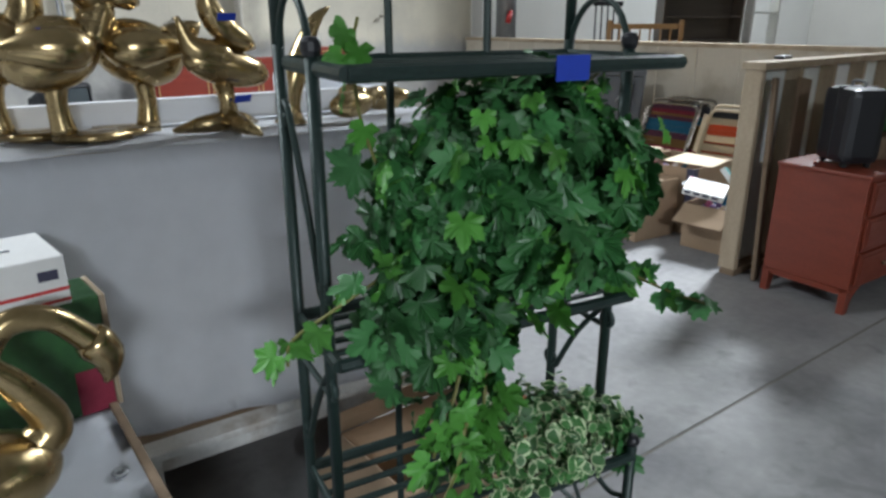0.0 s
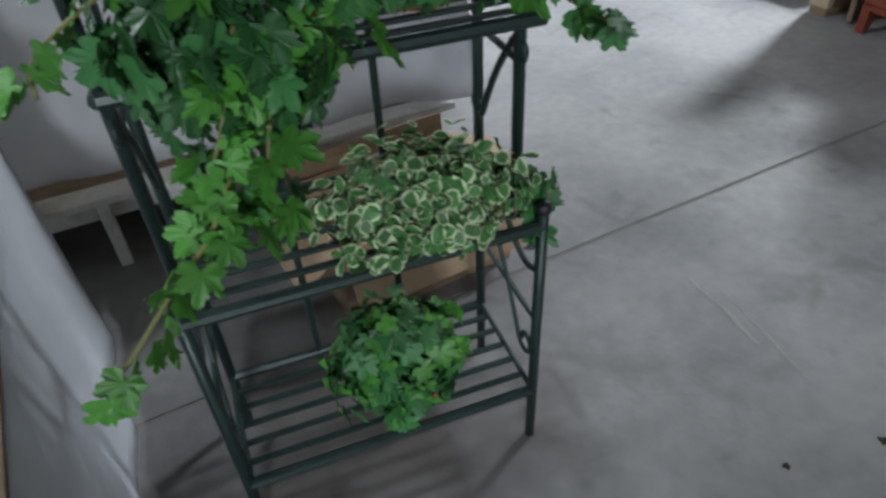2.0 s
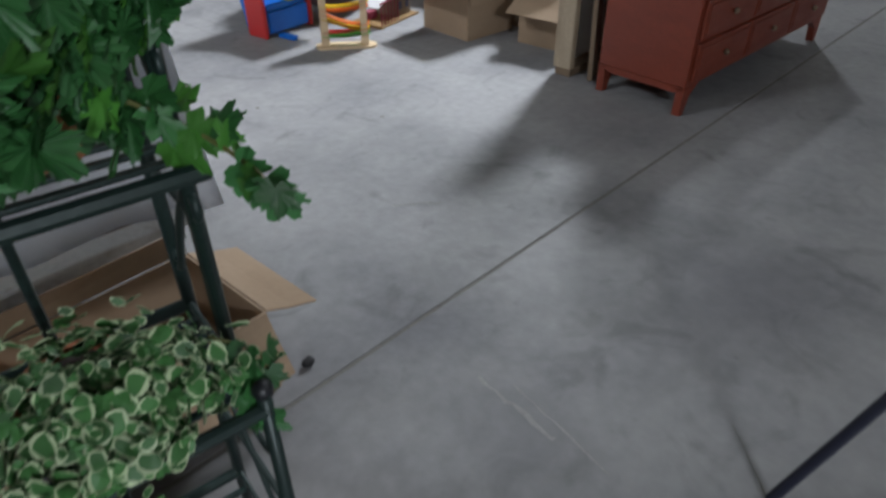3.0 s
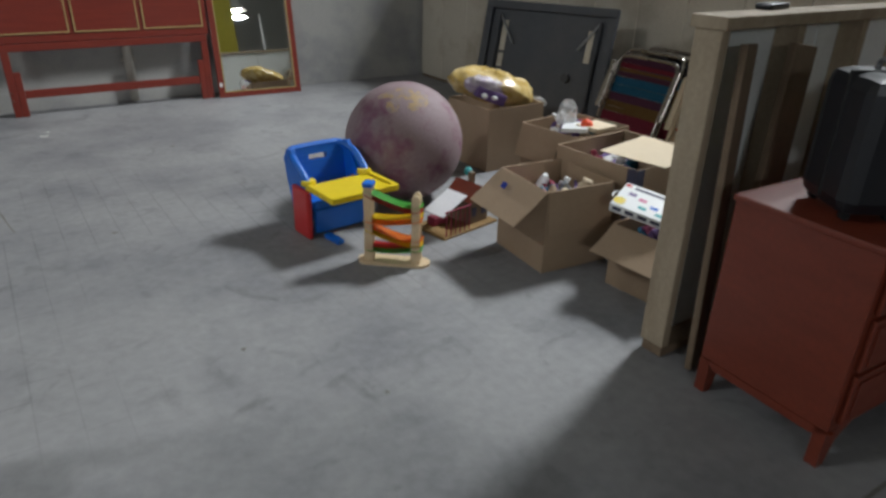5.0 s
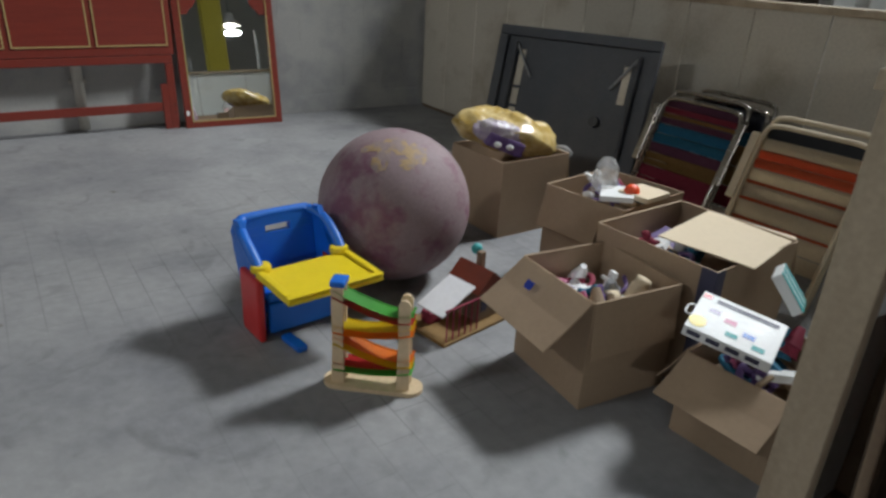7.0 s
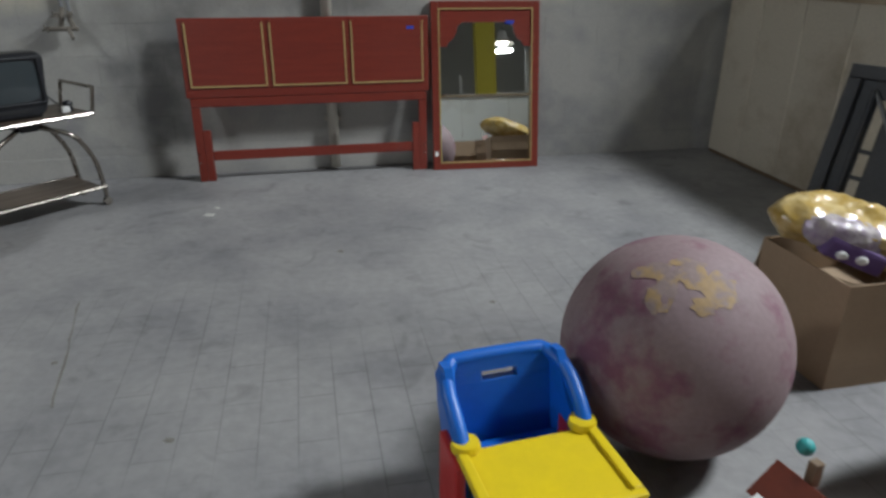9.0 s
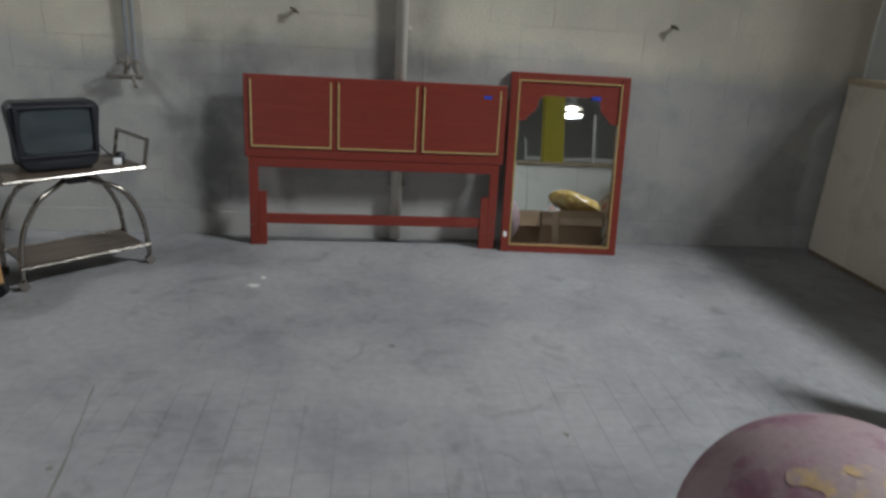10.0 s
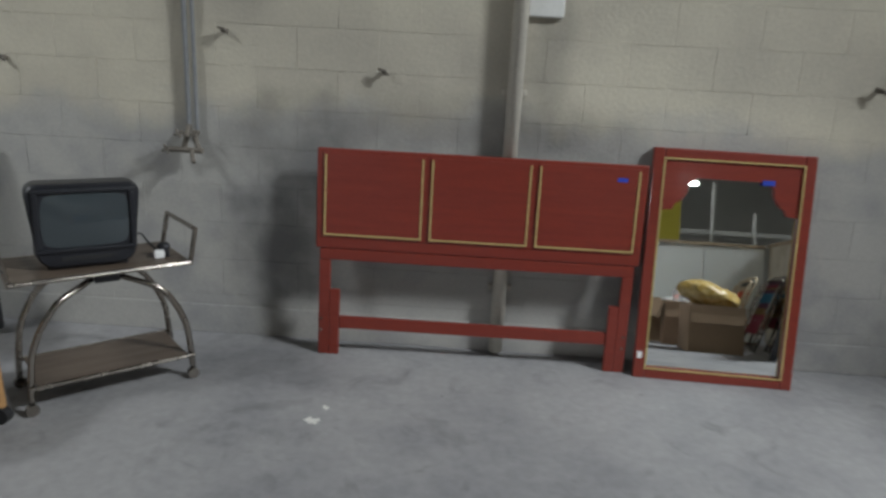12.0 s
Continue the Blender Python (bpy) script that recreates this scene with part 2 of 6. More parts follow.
M = dict(
    floor=floor_material(),
    scuff=material("pale_scuff", (0.31, 0.305, 0.29), 0.85, fine=90, bump=0.3),
    groove=material("joint_filler", (0.19, 0.18, 0.16), 0.9, fine=90, bump=0.4),
    pipepaint=material("cream_pipe_paint", (0.52, 0.49, 0.42), 0.6, vary=0.1, scale=3, second=(0.38, 0.36, 0.32), mix=0.7),
    hall=material("hall_wall_paint", (0.6, 0.59, 0.55), 0.8, vary=0.08, scale=0.8),
    hallwhite=material("hall_white_paint", (0.74, 0.74, 0.71), 0.8, vary=0.06, scale=0.8),
    ceiling=material("ceiling_paint", (0.6, 0.6, 0.58), 0.85, vary=0.08, scale=1.0),
    panel=material("stained_cream_panel", (0.56, 0.51, 0.42), 0.7, vary=0.12, scale=2.2, second=(0.3, 0.23, 0.15), mix=0.75, contrast=(0.5, 0.75), per_object=0.06),
    white_sheet=material("white_sheet_panel", (0.8, 0.83, 0.81), 0.55, vary=0.06, scale=2.5, second=(0.5, 0.5, 0.46), mix=0.6, contrast=(0.55, 0.8)),
    lumber=wood_material("weathered_lumber", (0.44, 0.355, 0.25), (0.15, 0.095, 0.055), 0.75, (7, 7, 1.6)),
    lumber_pale=material("scuffed_white_timber", (0.66, 0.66, 0.64), 0.6, vary=0.12, scale=7, second=(0.34, 0.29, 0.24), mix=0.8, contrast=(0.52, 0.72)),
    lumber_dark=wood_material("old_brown_lumber", (0.22, 0.155, 0.1), (0.1, 0.065, 0.04), 0.8, (8, 8, 1.5)),
    red=wood_material("red_lacquer", (0.205, 0.03, 0.018), (0.135, 0.017, 0.01), 0.38, (3, 40, 40), coat=0.25, vary=0.08),
    redchest=wood_material("orange_red_stained_wood", (0.2, 0.036, 0.016), (0.13, 0.022, 0.01), 0.45, (4, 4, 14), coat=0.15),
    gold=material("gold_line_paint", (0.6, 0.47, 0.2), 0.4, metal=0.4, vary=0.1),
    mirror=mirror_material(),
    iron=material("dark_green_iron", (0.018, 0.036, 0.032), 0.42, metal=0.2, vary=0.2, fine=120, bump=0.08),
    brass=material("polished_brass", (0.5, 0.38, 0.2), 0.27, metal=1.0, bump=0.12, fine=35, vary=0.15, scale=6, second=(0.27, 0.2, 0.1), mix=0.8),
    chrome=material("dull_chrome", (0.3, 0.275, 0.245), 0.26, metal=1.0, vary=0.12, second=(0.3, 0.26, 0.22)),
    cloth=material("white_tablecloth", (0.76, 0.78, 0.82), 0.9, vary=0.05, scale=3, bump=0.15, fine=14),
    card=material("brown_cardboard", (0.36, 0.255, 0.165), 0.85, vary=0.07, scale=3, bump=0.05, second=(0.29, 0.2, 0.13), mix=0.6),
    card_in=material("cardboard_inside", (0.33, 0.24, 0.16), 0.9, vary=0.07, scale=3),
    cream=material("cream_board", (0.66, 0.54, 0.38), 0.8, vary=0.04, scale=3),
    white=material("white_print", (0.78, 0.78, 0.77), 0.45, vary=0.03),
    gloss=material("glossy_white_print", (0.8, 0.78, 0.79), 0.14, vary=0.05),
    blue=material("blue_plastic", (0.004, 0.13, 0.56), 0.42, vary=0.05, bump=0.02),
    bluetape=material("blue_tape", (0.01, 0.045, 0.42), 0.6, vary=0.08),
    yellow=material("yellow_plastic", (0.75, 0.56, 0.012), 0.4, vary=0.04, bump=0.02),
    redp=material("red_plastic", (0.55, 0.03, 0.03), 0.4, vary=0.04, bump=0.02),
    green=material("green_plastic", (0.08, 0.42, 0.05), 0.4, vary=0.04),
    orange=material("orange_plastic", (0.8, 0.22, 0.015), 0.4, vary=0.04),
    fluo=material("fluorescent_orange", (0.9, 0.1, 0.03), 0.4, vary=0.04),
    purple=material("purple_plastic", (0.13, 0.075, 0.22), 0.4, vary=0.05),
    pink=material("pink_plastic", (0.6, 0.15, 0.28), 0.45, vary=0.05),
    teal=material("teal_print", (0.05, 0.36, 0.36), 0.5, vary=0.05),
    birch=wood_material("pale_birch", (0.66, 0.5, 0.31), (0.53, 0.38, 0.22), 0.5, (20, 20, 3)),
    black=material("black_plastic", (0.012, 0.013, 0.017), 0.4, vary=0.1, bump=0.03, fine=150),
    rubber=material("black_rubber", (0.012, 0.012, 0.013), 0.7, vary=0.1),
    screen=material("grey_picture_tube", (0.045, 0.055, 0.06), 0.06, vary=0.02, bump=0.0),
    slate=material("dusty_black_board", (0.035, 0.04, 0.05), 0.5, vary=0.2, scale=4, second=(0.075, 0.075, 0.08), mix=0.8),
    shelfwood=wood_material("brown_veneer", (0.1, 0.075, 0.056), (0.065, 0.047, 0.034), 0.4, (3, 25, 25)),
    pine=wood_material("honey_wood", (0.36, 0.2, 0.08), (0.24, 0.12, 0.045), 0.45, (4, 4, 14)),
    tan=material("tan_cushion", (0.37, 0.21, 0.075), 0.9, vary=0.1, scale=30, bump=0.3, fine=200),
    terracotta=material("terracotta", (0.42, 0.15, 0.07), 0.8, vary=0.1),
    rust=material("rusty_iron", (0.17, 0.15, 0.125), 0.85, vary=0.3, fine=80, bump=0.4),
    soil=material("dark_soil", (0.03, 0.02, 0.014), 0.95, vary=0.3, fine=120, bump=0.6),
    stem=material("ivy_stem", (0.2, 0.2, 0.06), 0.6, vary=0.15),
    leaf=material("ivy_leaf", (0.045, 0.172, 0.045), 0.4, vary=0.16, scale=22, second=(0.024, 0.1, 0.034), mix=0.7, bump=0.2, per_object=0.45),
    leaf_young=material("young_ivy_leaf", (0.075, 0.27, 0.038), 0.45, vary=0.14, scale=22, second=(0.065, 0.21, 0.024), mix=0.6, bump=0.1, per_object=0.3),
    leaf_var=material("variegated_leaf_centre", (0.055, 0.17, 0.045), 0.5, vary=0.15, scale=40, per_object=0.35),
    leaf_edge=material("cream_leaf_edge", (0.5, 0.6, 0.36), 0.5, vary=0.08, per_object=0.2),
    steel=material("grey_steel", (0.3, 0.31, 0.32), 0.5, metal=0.6, vary=0.15),
    navy=material("navy_paint", (0.012, 0.014, 0.03), 0.4, vary=0.1),
    webblue=material("blue_webbing", (0.015, 0.14, 0.24), 0.7, vary=0.12, scale=40, fine=300, bump=0.4),
    webred=material("maroon_webbing", (0.26, 0.02, 0.05), 0.7, vary=0.12, scale=40, fine=300, bump=0.4),
    webbrown=material("ochre_webbing", (0.25, 0.14, 0.04), 0.7, vary=0.12, scale=40, fine=300, bump=0.4),
    webpurple=material("plum_webbing", (0.12, 0.035, 0.075), 0.7, vary=0.12, scale=40, fine=300, bump=0.4),
    webcream=material("cream_webbing", (0.6, 0.5, 0.35), 0.75, vary=0.08, scale=40, fine=300, bump=0.4),
    weborange=material("orange_webbing", (0.55, 0.1, 0.03), 0.7, vary=0.1, scale=40, fine=300, bump=0.4),
    yellowpost=material("yellow_column_paint", (0.62, 0.52, 0.05), 0.5, vary=0.06),
    clear=glass_material("clear_film", (0.85, 0.85, 0.85), 0.12, 0.35),
    wrapclear=material("crinkled_clear_film", (0.5, 0.46, 0.44), 0.12, vary=0.2, scale=18, second=(0.22, 0.14, 0.3), mix=0.8, bump=0.6, fine=40),
    goldwrap=material("gold_printed_film", (0.42, 0.27, 0.06), 0.16, vary=0.2, scale=14, second=(0.75, 0.62, 0.35), mix=0.7, bump=0.5, fine=25),
    ball=material("dusty_purple_rubber", (0.26, 0.185, 0.195), 0.7, vary=0.14, scale=6.5, second=(0.19, 0.075, 0.115), mix=0.95, contrast=(0.5, 0.64), bump=0.08),
    ballyellow=material("worn_yellow_print", (0.38, 0.25, 0.12), 0.7, vary=0.15, scale=14, second=(0.27, 0.2, 0.19), mix=1.0, contrast=(0.46, 0.56)),
    lampglow=glow_material("lamp_glow", (1.0, 0.97, 0.9), 40.0),
    ink=material("printed_ink", (0.05, 0.05, 0.09), 0.5, vary=0.05),
)


def dirt_shade_patch(m, centre, radius, depth, colour=(0.03, 0.03, 0.035)):
    """Adds one cloudy dark patch with a ragged edge, dirt and painted shade alike, to a wall or floor."""
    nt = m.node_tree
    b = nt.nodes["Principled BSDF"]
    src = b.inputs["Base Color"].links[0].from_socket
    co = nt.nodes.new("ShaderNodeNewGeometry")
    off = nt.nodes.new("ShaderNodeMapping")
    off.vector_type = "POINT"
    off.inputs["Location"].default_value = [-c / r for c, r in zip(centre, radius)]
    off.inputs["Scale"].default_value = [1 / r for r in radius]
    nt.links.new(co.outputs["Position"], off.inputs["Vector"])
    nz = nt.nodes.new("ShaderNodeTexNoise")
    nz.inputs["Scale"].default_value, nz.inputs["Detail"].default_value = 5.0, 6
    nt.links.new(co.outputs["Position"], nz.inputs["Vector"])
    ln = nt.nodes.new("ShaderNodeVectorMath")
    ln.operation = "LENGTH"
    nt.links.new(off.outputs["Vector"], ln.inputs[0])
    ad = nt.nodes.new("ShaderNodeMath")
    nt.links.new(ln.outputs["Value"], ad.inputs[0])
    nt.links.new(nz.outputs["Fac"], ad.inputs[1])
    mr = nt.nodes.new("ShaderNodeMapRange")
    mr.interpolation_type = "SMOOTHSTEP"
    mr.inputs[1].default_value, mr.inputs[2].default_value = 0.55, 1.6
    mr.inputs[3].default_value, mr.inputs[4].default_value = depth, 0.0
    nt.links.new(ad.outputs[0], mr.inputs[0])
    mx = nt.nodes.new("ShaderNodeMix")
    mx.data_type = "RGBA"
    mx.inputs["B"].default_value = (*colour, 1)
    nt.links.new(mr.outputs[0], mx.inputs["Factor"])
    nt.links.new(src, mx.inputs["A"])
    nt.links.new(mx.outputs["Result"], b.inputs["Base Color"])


def painted_wall_material():
    """Cream paint on block, worn into a grey painted band below, with a ragged line between the two."""
    m = bpy.data.materials.new("painted_block")
    m.use_nodes = True
    nt = m.node_tree
    b = nt.nodes["Principled BSDF"]
    geo = nt.nodes.new("ShaderNodeNewGeometry")

    def noise_fac(scale, detail, lo, hi):
        n = nt.nodes.new("ShaderNodeTexNoise")
        n.inputs["Scale"].default_value, n.inputs["Detail"].default_value = scale, detail
        nt.links.new(geo.outputs["Position"], n.inputs["Vector"])
        r = nt.nodes.new("ShaderNodeMapRange")
        r.inputs[1].default_value, r.inputs[2].default_value = lo, hi
        nt.links.new(n.outputs["Fac"], r.inputs[0])
        return n, r.outputs[0]

    def blend(fac, a, c):
        x = nt.nodes.new("ShaderNodeMix")
        x.data_type = "RGBA"
        for key, v in (("A", a), ("B", c)):
            if isinstance(v, tuple):
                x.inputs[key].default_value = (*v, 1)
            else:
                nt.links.new(v, x.inputs[key])
        nt.links.new(fac, x.inputs["Factor"])
        return x.outputs["Result"]

    cloud, cf = noise_fac(1.5, 6, 0.42, 0.72)
    smear, sf = noise_fac(3.2, 7, 0.45, 0.75)
    grain, gf = noise_fac(55, 4, 0.2, 0.8)
    cream = blend(cf, (0.56, 0.52, 0.42), (0.4, 0.37, 0.31))
    grey = blend(sf, (0.39, 0.38, 0.355), (0.26, 0.26, 0.262))
    sep = nt.nodes.new("ShaderNodeSeparateXYZ")
    nt.links.new(geo.outputs["Position"], sep.inputs[0])
    wob = nt.nodes.new("ShaderNodeMath")
    wob.operation = "MULTIPLY_ADD"
    wob.inputs[1].default_value = 0.5
    nt.links.new(smear.outputs["Fac"], wob.inputs[0])
    nt.links.new(sep.outputs[2], wob.inputs[2])
    edge = nt.nodes.new("ShaderNodeMapRange")
    edge.interpolation_type = "SMOOTHSTEP"
    edge.inputs[1].default_value, edge.inputs[2].default_value = 1.34, 1.56
    nt.links.new(wob.outputs[0], edge.inputs[0])
    both = blend(edge.outputs[0], grey, cream)
    hs = nt.nodes.new("ShaderNodeHueSaturation")
    nt.links.new(both, hs.inputs["Color"])
    oi = nt.nodes.new("ShaderNodeObjectInfo")
    pr = nt.nodes.new("ShaderNodeMapRange")
    pr.inputs[3].default_value, pr.inputs[4].default_value = 0.985, 1.015
    nt.links.new(oi.outputs["Random"], pr.inputs[0])
    gr = nt.nodes.new("ShaderNodeMapRange")
    gr.inputs[3].default_value, gr.inputs[4].default_value = 0.93, 1.07
    nt.links.new(gf, gr.inputs[0])
    mu = nt.nodes.new("ShaderNodeMath")
    mu.operation = "MULTIPLY"
    nt.links.new(pr.outputs[0], mu.inputs[0])
    nt.links.new(gr.outputs[0], mu.inputs[1])
    nt.links.new(mu.outputs[0], hs.inputs["Value"])
    nt.links.new(hs.outputs["Color"], b.inputs["Base Color"])
    b.inputs["Roughness"].default_value = 0.72
    bp = nt.nodes.new("ShaderNodeBump")
    bp.inputs["Strength"].default_value, bp.inputs["Distance"].default_value = 0.22, 0.01
    nt.links.new(grain.outputs["Fac"], bp.inputs["Height"])
    nt.links.new(bp.outputs["Normal"], b.inputs["Normal"])
    return m


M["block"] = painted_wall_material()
# Soot left of the headboard, with the headboard's cast shadow painted in.
dirt_shade_patch(M["block"], (1.6, 7.0, 0.5), (0.36, 0.5, 0.5), 0.72)
# Soot higher up and along the top of the grey band.
dirt_shade_patch(M["block"], (1.72, 7.0, 1.0), (0.5, 0.5, 0.38), 0.5)
dirt_shade_patch(M["block"], (2.3, 7.0, 1.2), (0.9, 0.5, 0.2), 0.3)
dirt_shade_patch(M["block"], (3.0, 7.0, 1.15), (0.6, 0.5, 0.22), 0.42)
# Tall narrow darker strip right of the conduit.
dirt_shade_patch(M["block"], (2.96, 7.0, 1.6), (0.14, 0.5, 0.7), 0.3)
# Cloudy floor stain, with the partition's and chest's shade painted in.
dirt_shade_patch(M["floor"], (2.5, 0.5, 0), (0.62, 0.42, 0.5), 0.42)
# Fainter cloudy darker patch nearby.
dirt_shade_patch(M["floor"], (1.62, 0.62, 0), (0.42, 0.4, 0.5), 0.2)
# Brown grime under the rack, with the table's shade painted in.
dirt_shade_patch(M["floor"], (0.7, 0.9, 0), (0.78, 0.6, 0.5), 0.85, (0.058, 0.048, 0.04))
# Cloudy darker patches further in.
dirt_shade_patch(M["floor"], (3.0, 4.5, 0), (0.9, 0.35, 0.5), 0.14)
dirt_shade_patch(M["floor"], (1.75, 6.6, 0), (0.5, 0.3, 0.5), 0.3)


# ---- building helpers ----
def finish(name, bm, mat, smooth=False):
    bmesh.ops.recalc_face_normals(bm, faces=bm.faces[:])
    me = bpy.data.meshes.new(name)
    bm.to_mesh(me)
    bm.free()
    for m in (mat if isinstance(mat, (list, tuple)) else [mat]):
        me.materials.append(m)
    if smooth:
        for p in me.polygons:
            p.use_smooth = True
    return me


def part(name, bm, mat, parent, label="", smooth=False):
    ob = new(name, finish(name, bm, mat, smooth))
    ob.parent = parent
    if label:
        tagged(ob, label=label)
    return ob


def thing(name, label, category, m=Matrix(), group="", kind=""):
    ob = new(name)
    ob.empty_display_size = 0.1
    ob.matrix_world = m
    ob.matrix_basis = m
    return tagged(ob, label, category, group, kind)


def solid(name, bm, mat, label, category, m=Matrix(), group="", kind="", smooth=False):
    ob = new(name, finish(name, bm, mat, smooth))
    ob.matrix_basis = m
    return tagged(ob, label, category, group, kind)


def box(bm, a, b, bevel=0.0, m=None, mat=0):
    """A block between two corners, its edges rounded by bevel."""
    r = bmesh.ops.create_cube(bm, size=1)
    vs = r["verts"]
    size = [abs(b[i] - a[i]) for i in range(3)]
    mid = [(a[i] + b[i]) / 2 for i in range(3)]
    for v in vs:
        v.co = Vector((v.co[i] * size[i] + mid[i] for i in range(3)))
        if m is not None:
            v.co = m @ v.co
    fs = list({f for v in vs for f in v.link_faces})
    for f in fs:
        f.material_index = mat
    if bevel:
        es = list({e for v in vs for e in v.link_edges})
        r = bmesh.ops.bevel(bm, geom=es, offset=min(bevel, min(size) * 0.45), segments=2, affect="EDGES", profile=0.6)
        for f in r["faces"]:
            f.material_index = mat
    return bm


def block(a, b, bevel=0.0, m=None):
    return box(bmesh.new(), a, b, bevel, m)


def tube(bm, pts, r, n=8, mat=0, closed=False):
    """A round bar along pts; r one radius or a list of them."""
    pts = [Vector(p) for p in pts]
    k = len(pts)
    radii = r if isinstance(r, (list, tuple)) else [r] * k
    rings, side = [], None
    for i, p in enumerate(pts):
        d = (pts[min(i + 1, k - 1)] - pts[max(i - 1, 0)]).normalized()
        if side is None:
            side = d.orthogonal().normalized()
        side = (side - d * side.dot(d)).normalized()
        other = d.cross(side)
        rings.append([bm.verts.new(p + radii[i] * (math.cos(a) * side + math.sin(a) * other)) for a in (2 * math.pi * j / n for j in range(n))])
    for a, b in zip(rings, rings[1:]):
        for j in range(n):
            bm.faces.new((a[j], a[(j + 1) % n], b[(j + 1) % n], b[j])).material_index = mat
    for ring in (rings[0][::-1], rings[-1]):
        bm.faces.new(ring).material_index = mat
    return bm


def spline(pts, n=8):
    """A smooth line through pts."""
    pts = [Vector(p) for p in pts]
    ext = [2 * pts[0] - pts[1], *pts, 2 * pts[-1] - pts[-2]]
    out = []
    for i in range(1, len(ext) - 2):
        p0, p1, p2, p3 = ext[i - 1:i + 3]
        for j in range(n):
            t = j / n
            out.append(0.5 * (2 * p1 + (p2 - p0) * t + (2 * p0 - 5 * p1 + 4 * p2 - p3) * t * t + (3 * p1 - p0 - 3 * p2 + p3) * t ** 3))
    return out + [pts[-1]]


def ellipsoid(bm, c, r, m=None, seg=16, rings=10):
    res = bmesh.ops.create_uvsphere(bm, u_segments=seg, v_segments=rings, radius=1)
    for v in res["verts"]:
        v.co = Vector((v.co.x * r[0], v.co.y * r[1], v.co.z * r[2]))
        if m is not None:
            v.co = m @ v.co
        v.co += Vector(c)
    return bm


def lathe(bm, profile, n=20, c=(0, 0, 0), mat=0):
    """A turned body from (radius, height) pairs."""
    rings = []
    for r, z in profile:
        rings.append([bm.verts.new((c[0] + r * math.cos(2 * math.pi * j / n), c[1] + r * math.sin(2 * math.pi * j / n), c[2] + z)) for j in range(n)])
    for a, b in zip(rings, rings[1:]):
        for j in range(n):
            bm.faces.new((a[j], a[(j + 1) % n], b[(j + 1) % n], b[j])).material_index = mat
    for ring in (rings[0][::-1], rings[-1]):
        bm.faces.new(ring).material_index = mat
    return bm


def prism(bm, outline, y0, y1, m=None, mat=0):
    """A flat shape in x and z, thickened along y."""
    a = [bm.verts.new((x, y0, z)) for x, z in outline]
    b = [bm.verts.new((x, y1, z)) for x, z in outline]
    if m is not None:
        for v in a + b:
            v.co = m @ v.co
    k = len(outline)
    bm.faces.new(a).material_index = mat
    bm.faces.new(b[::-1]).material_index = mat
    for i in range(k):
        bm.faces.new((a[i], a[(i + 1) % k], b[(i + 1) % k], b[i])).material_index = mat
    return bm


def sheet(grid, thick=0.0):
    """A surface from rows of points, thickened downwards along its normals where thick is given."""
    bm = bmesh.new()
    rows = [[bm.verts.new(p) for p in row] for row in grid]
    for a, b in zip(rows, rows[1:]):
        for j in range(len(a) - 1):
            bm.faces.new((a[j], a[j + 1], b[j + 1], b[j]))
    if thick:
        bmesh.ops.solidify(bm, geom=bm.faces[:], thickness=thick)
    return bm


# ---- the hall ----
X0, X1, Y0, Y1, TOP = -7.0, 15.2, -14.0, 7.02, 7.2
JOINT_Y = 1.12

# two slabs of the floor with a filled joint between them
floor = thing("floor", "worn grey concrete floor with cloudy stains and a joint", "floor", kind="structure")
tilt = math.tan(radians(-1.7))


def slab(pts):
    b = bmesh.new()
    top = [b.verts.new((x, y, 0)) for x, y in pts]
    low = [b.verts.new((x, y, -0.2)) for x, y in pts]
    b.faces.new(top)
    b.faces.new(low[::-1])
    for i in range(4):
        j = (i + 1) % 4
        b.faces.new((top[i], low[i], low[j], top[j]))
    return b


def joint_y(x):
    return JOINT_Y + (x - 2.0) * tilt


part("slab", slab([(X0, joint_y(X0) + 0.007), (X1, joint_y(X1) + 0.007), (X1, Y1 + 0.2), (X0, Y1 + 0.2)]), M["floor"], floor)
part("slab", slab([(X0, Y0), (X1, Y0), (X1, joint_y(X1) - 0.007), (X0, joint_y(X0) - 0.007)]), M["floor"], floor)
bm = bmesh.new()
vs = [bm.verts.new((x, joint_y(x) + d, -0.003)) for x, d in ((X0, -0.007), (X1, -0.007), (X1, 0.007), (X0, 0.007))]
bm.faces.new(vs)
part("joint_filler", bm, M["groove"], floor, "dark filler in the floor joint")

ceiling = solid("ceiling", block((X0, Y0, TOP), (X1, Y1 + 0.2, TOP + 0.2)), M["ceiling"], "plain pale ceiling of the hall", "ceiling", kind="structure")
solid("wall_south", block((X0, Y0 - 0.2, 0), (X1, Y0, TOP)), M["hall"], "plain pale hall wall", "wall", kind="structure")
solid("wall_west", block((X0 - 0.2, Y0, 0), (X0, Y1 + 0.2, TOP)), M["hall"], "plain pale hall wall", "wall", kind="structure")
solid("wall_east", block((X1, Y0, 0), (X1 + 0.2, Y1 + 0.2, TOP)), M["hall"], "plain beige hall wall", "wall", kind="structure")

# north wall: painted block above a grey dado
wall = thing("wall_north", "painted block wall with a grey stained dado", "wall", kind="structure")
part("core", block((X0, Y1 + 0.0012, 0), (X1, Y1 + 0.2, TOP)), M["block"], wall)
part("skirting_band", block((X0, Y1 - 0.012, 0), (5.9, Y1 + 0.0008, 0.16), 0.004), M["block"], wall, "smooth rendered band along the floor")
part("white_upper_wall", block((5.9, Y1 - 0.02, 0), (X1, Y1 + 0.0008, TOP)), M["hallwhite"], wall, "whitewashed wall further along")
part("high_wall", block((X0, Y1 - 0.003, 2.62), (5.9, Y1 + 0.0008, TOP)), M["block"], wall)
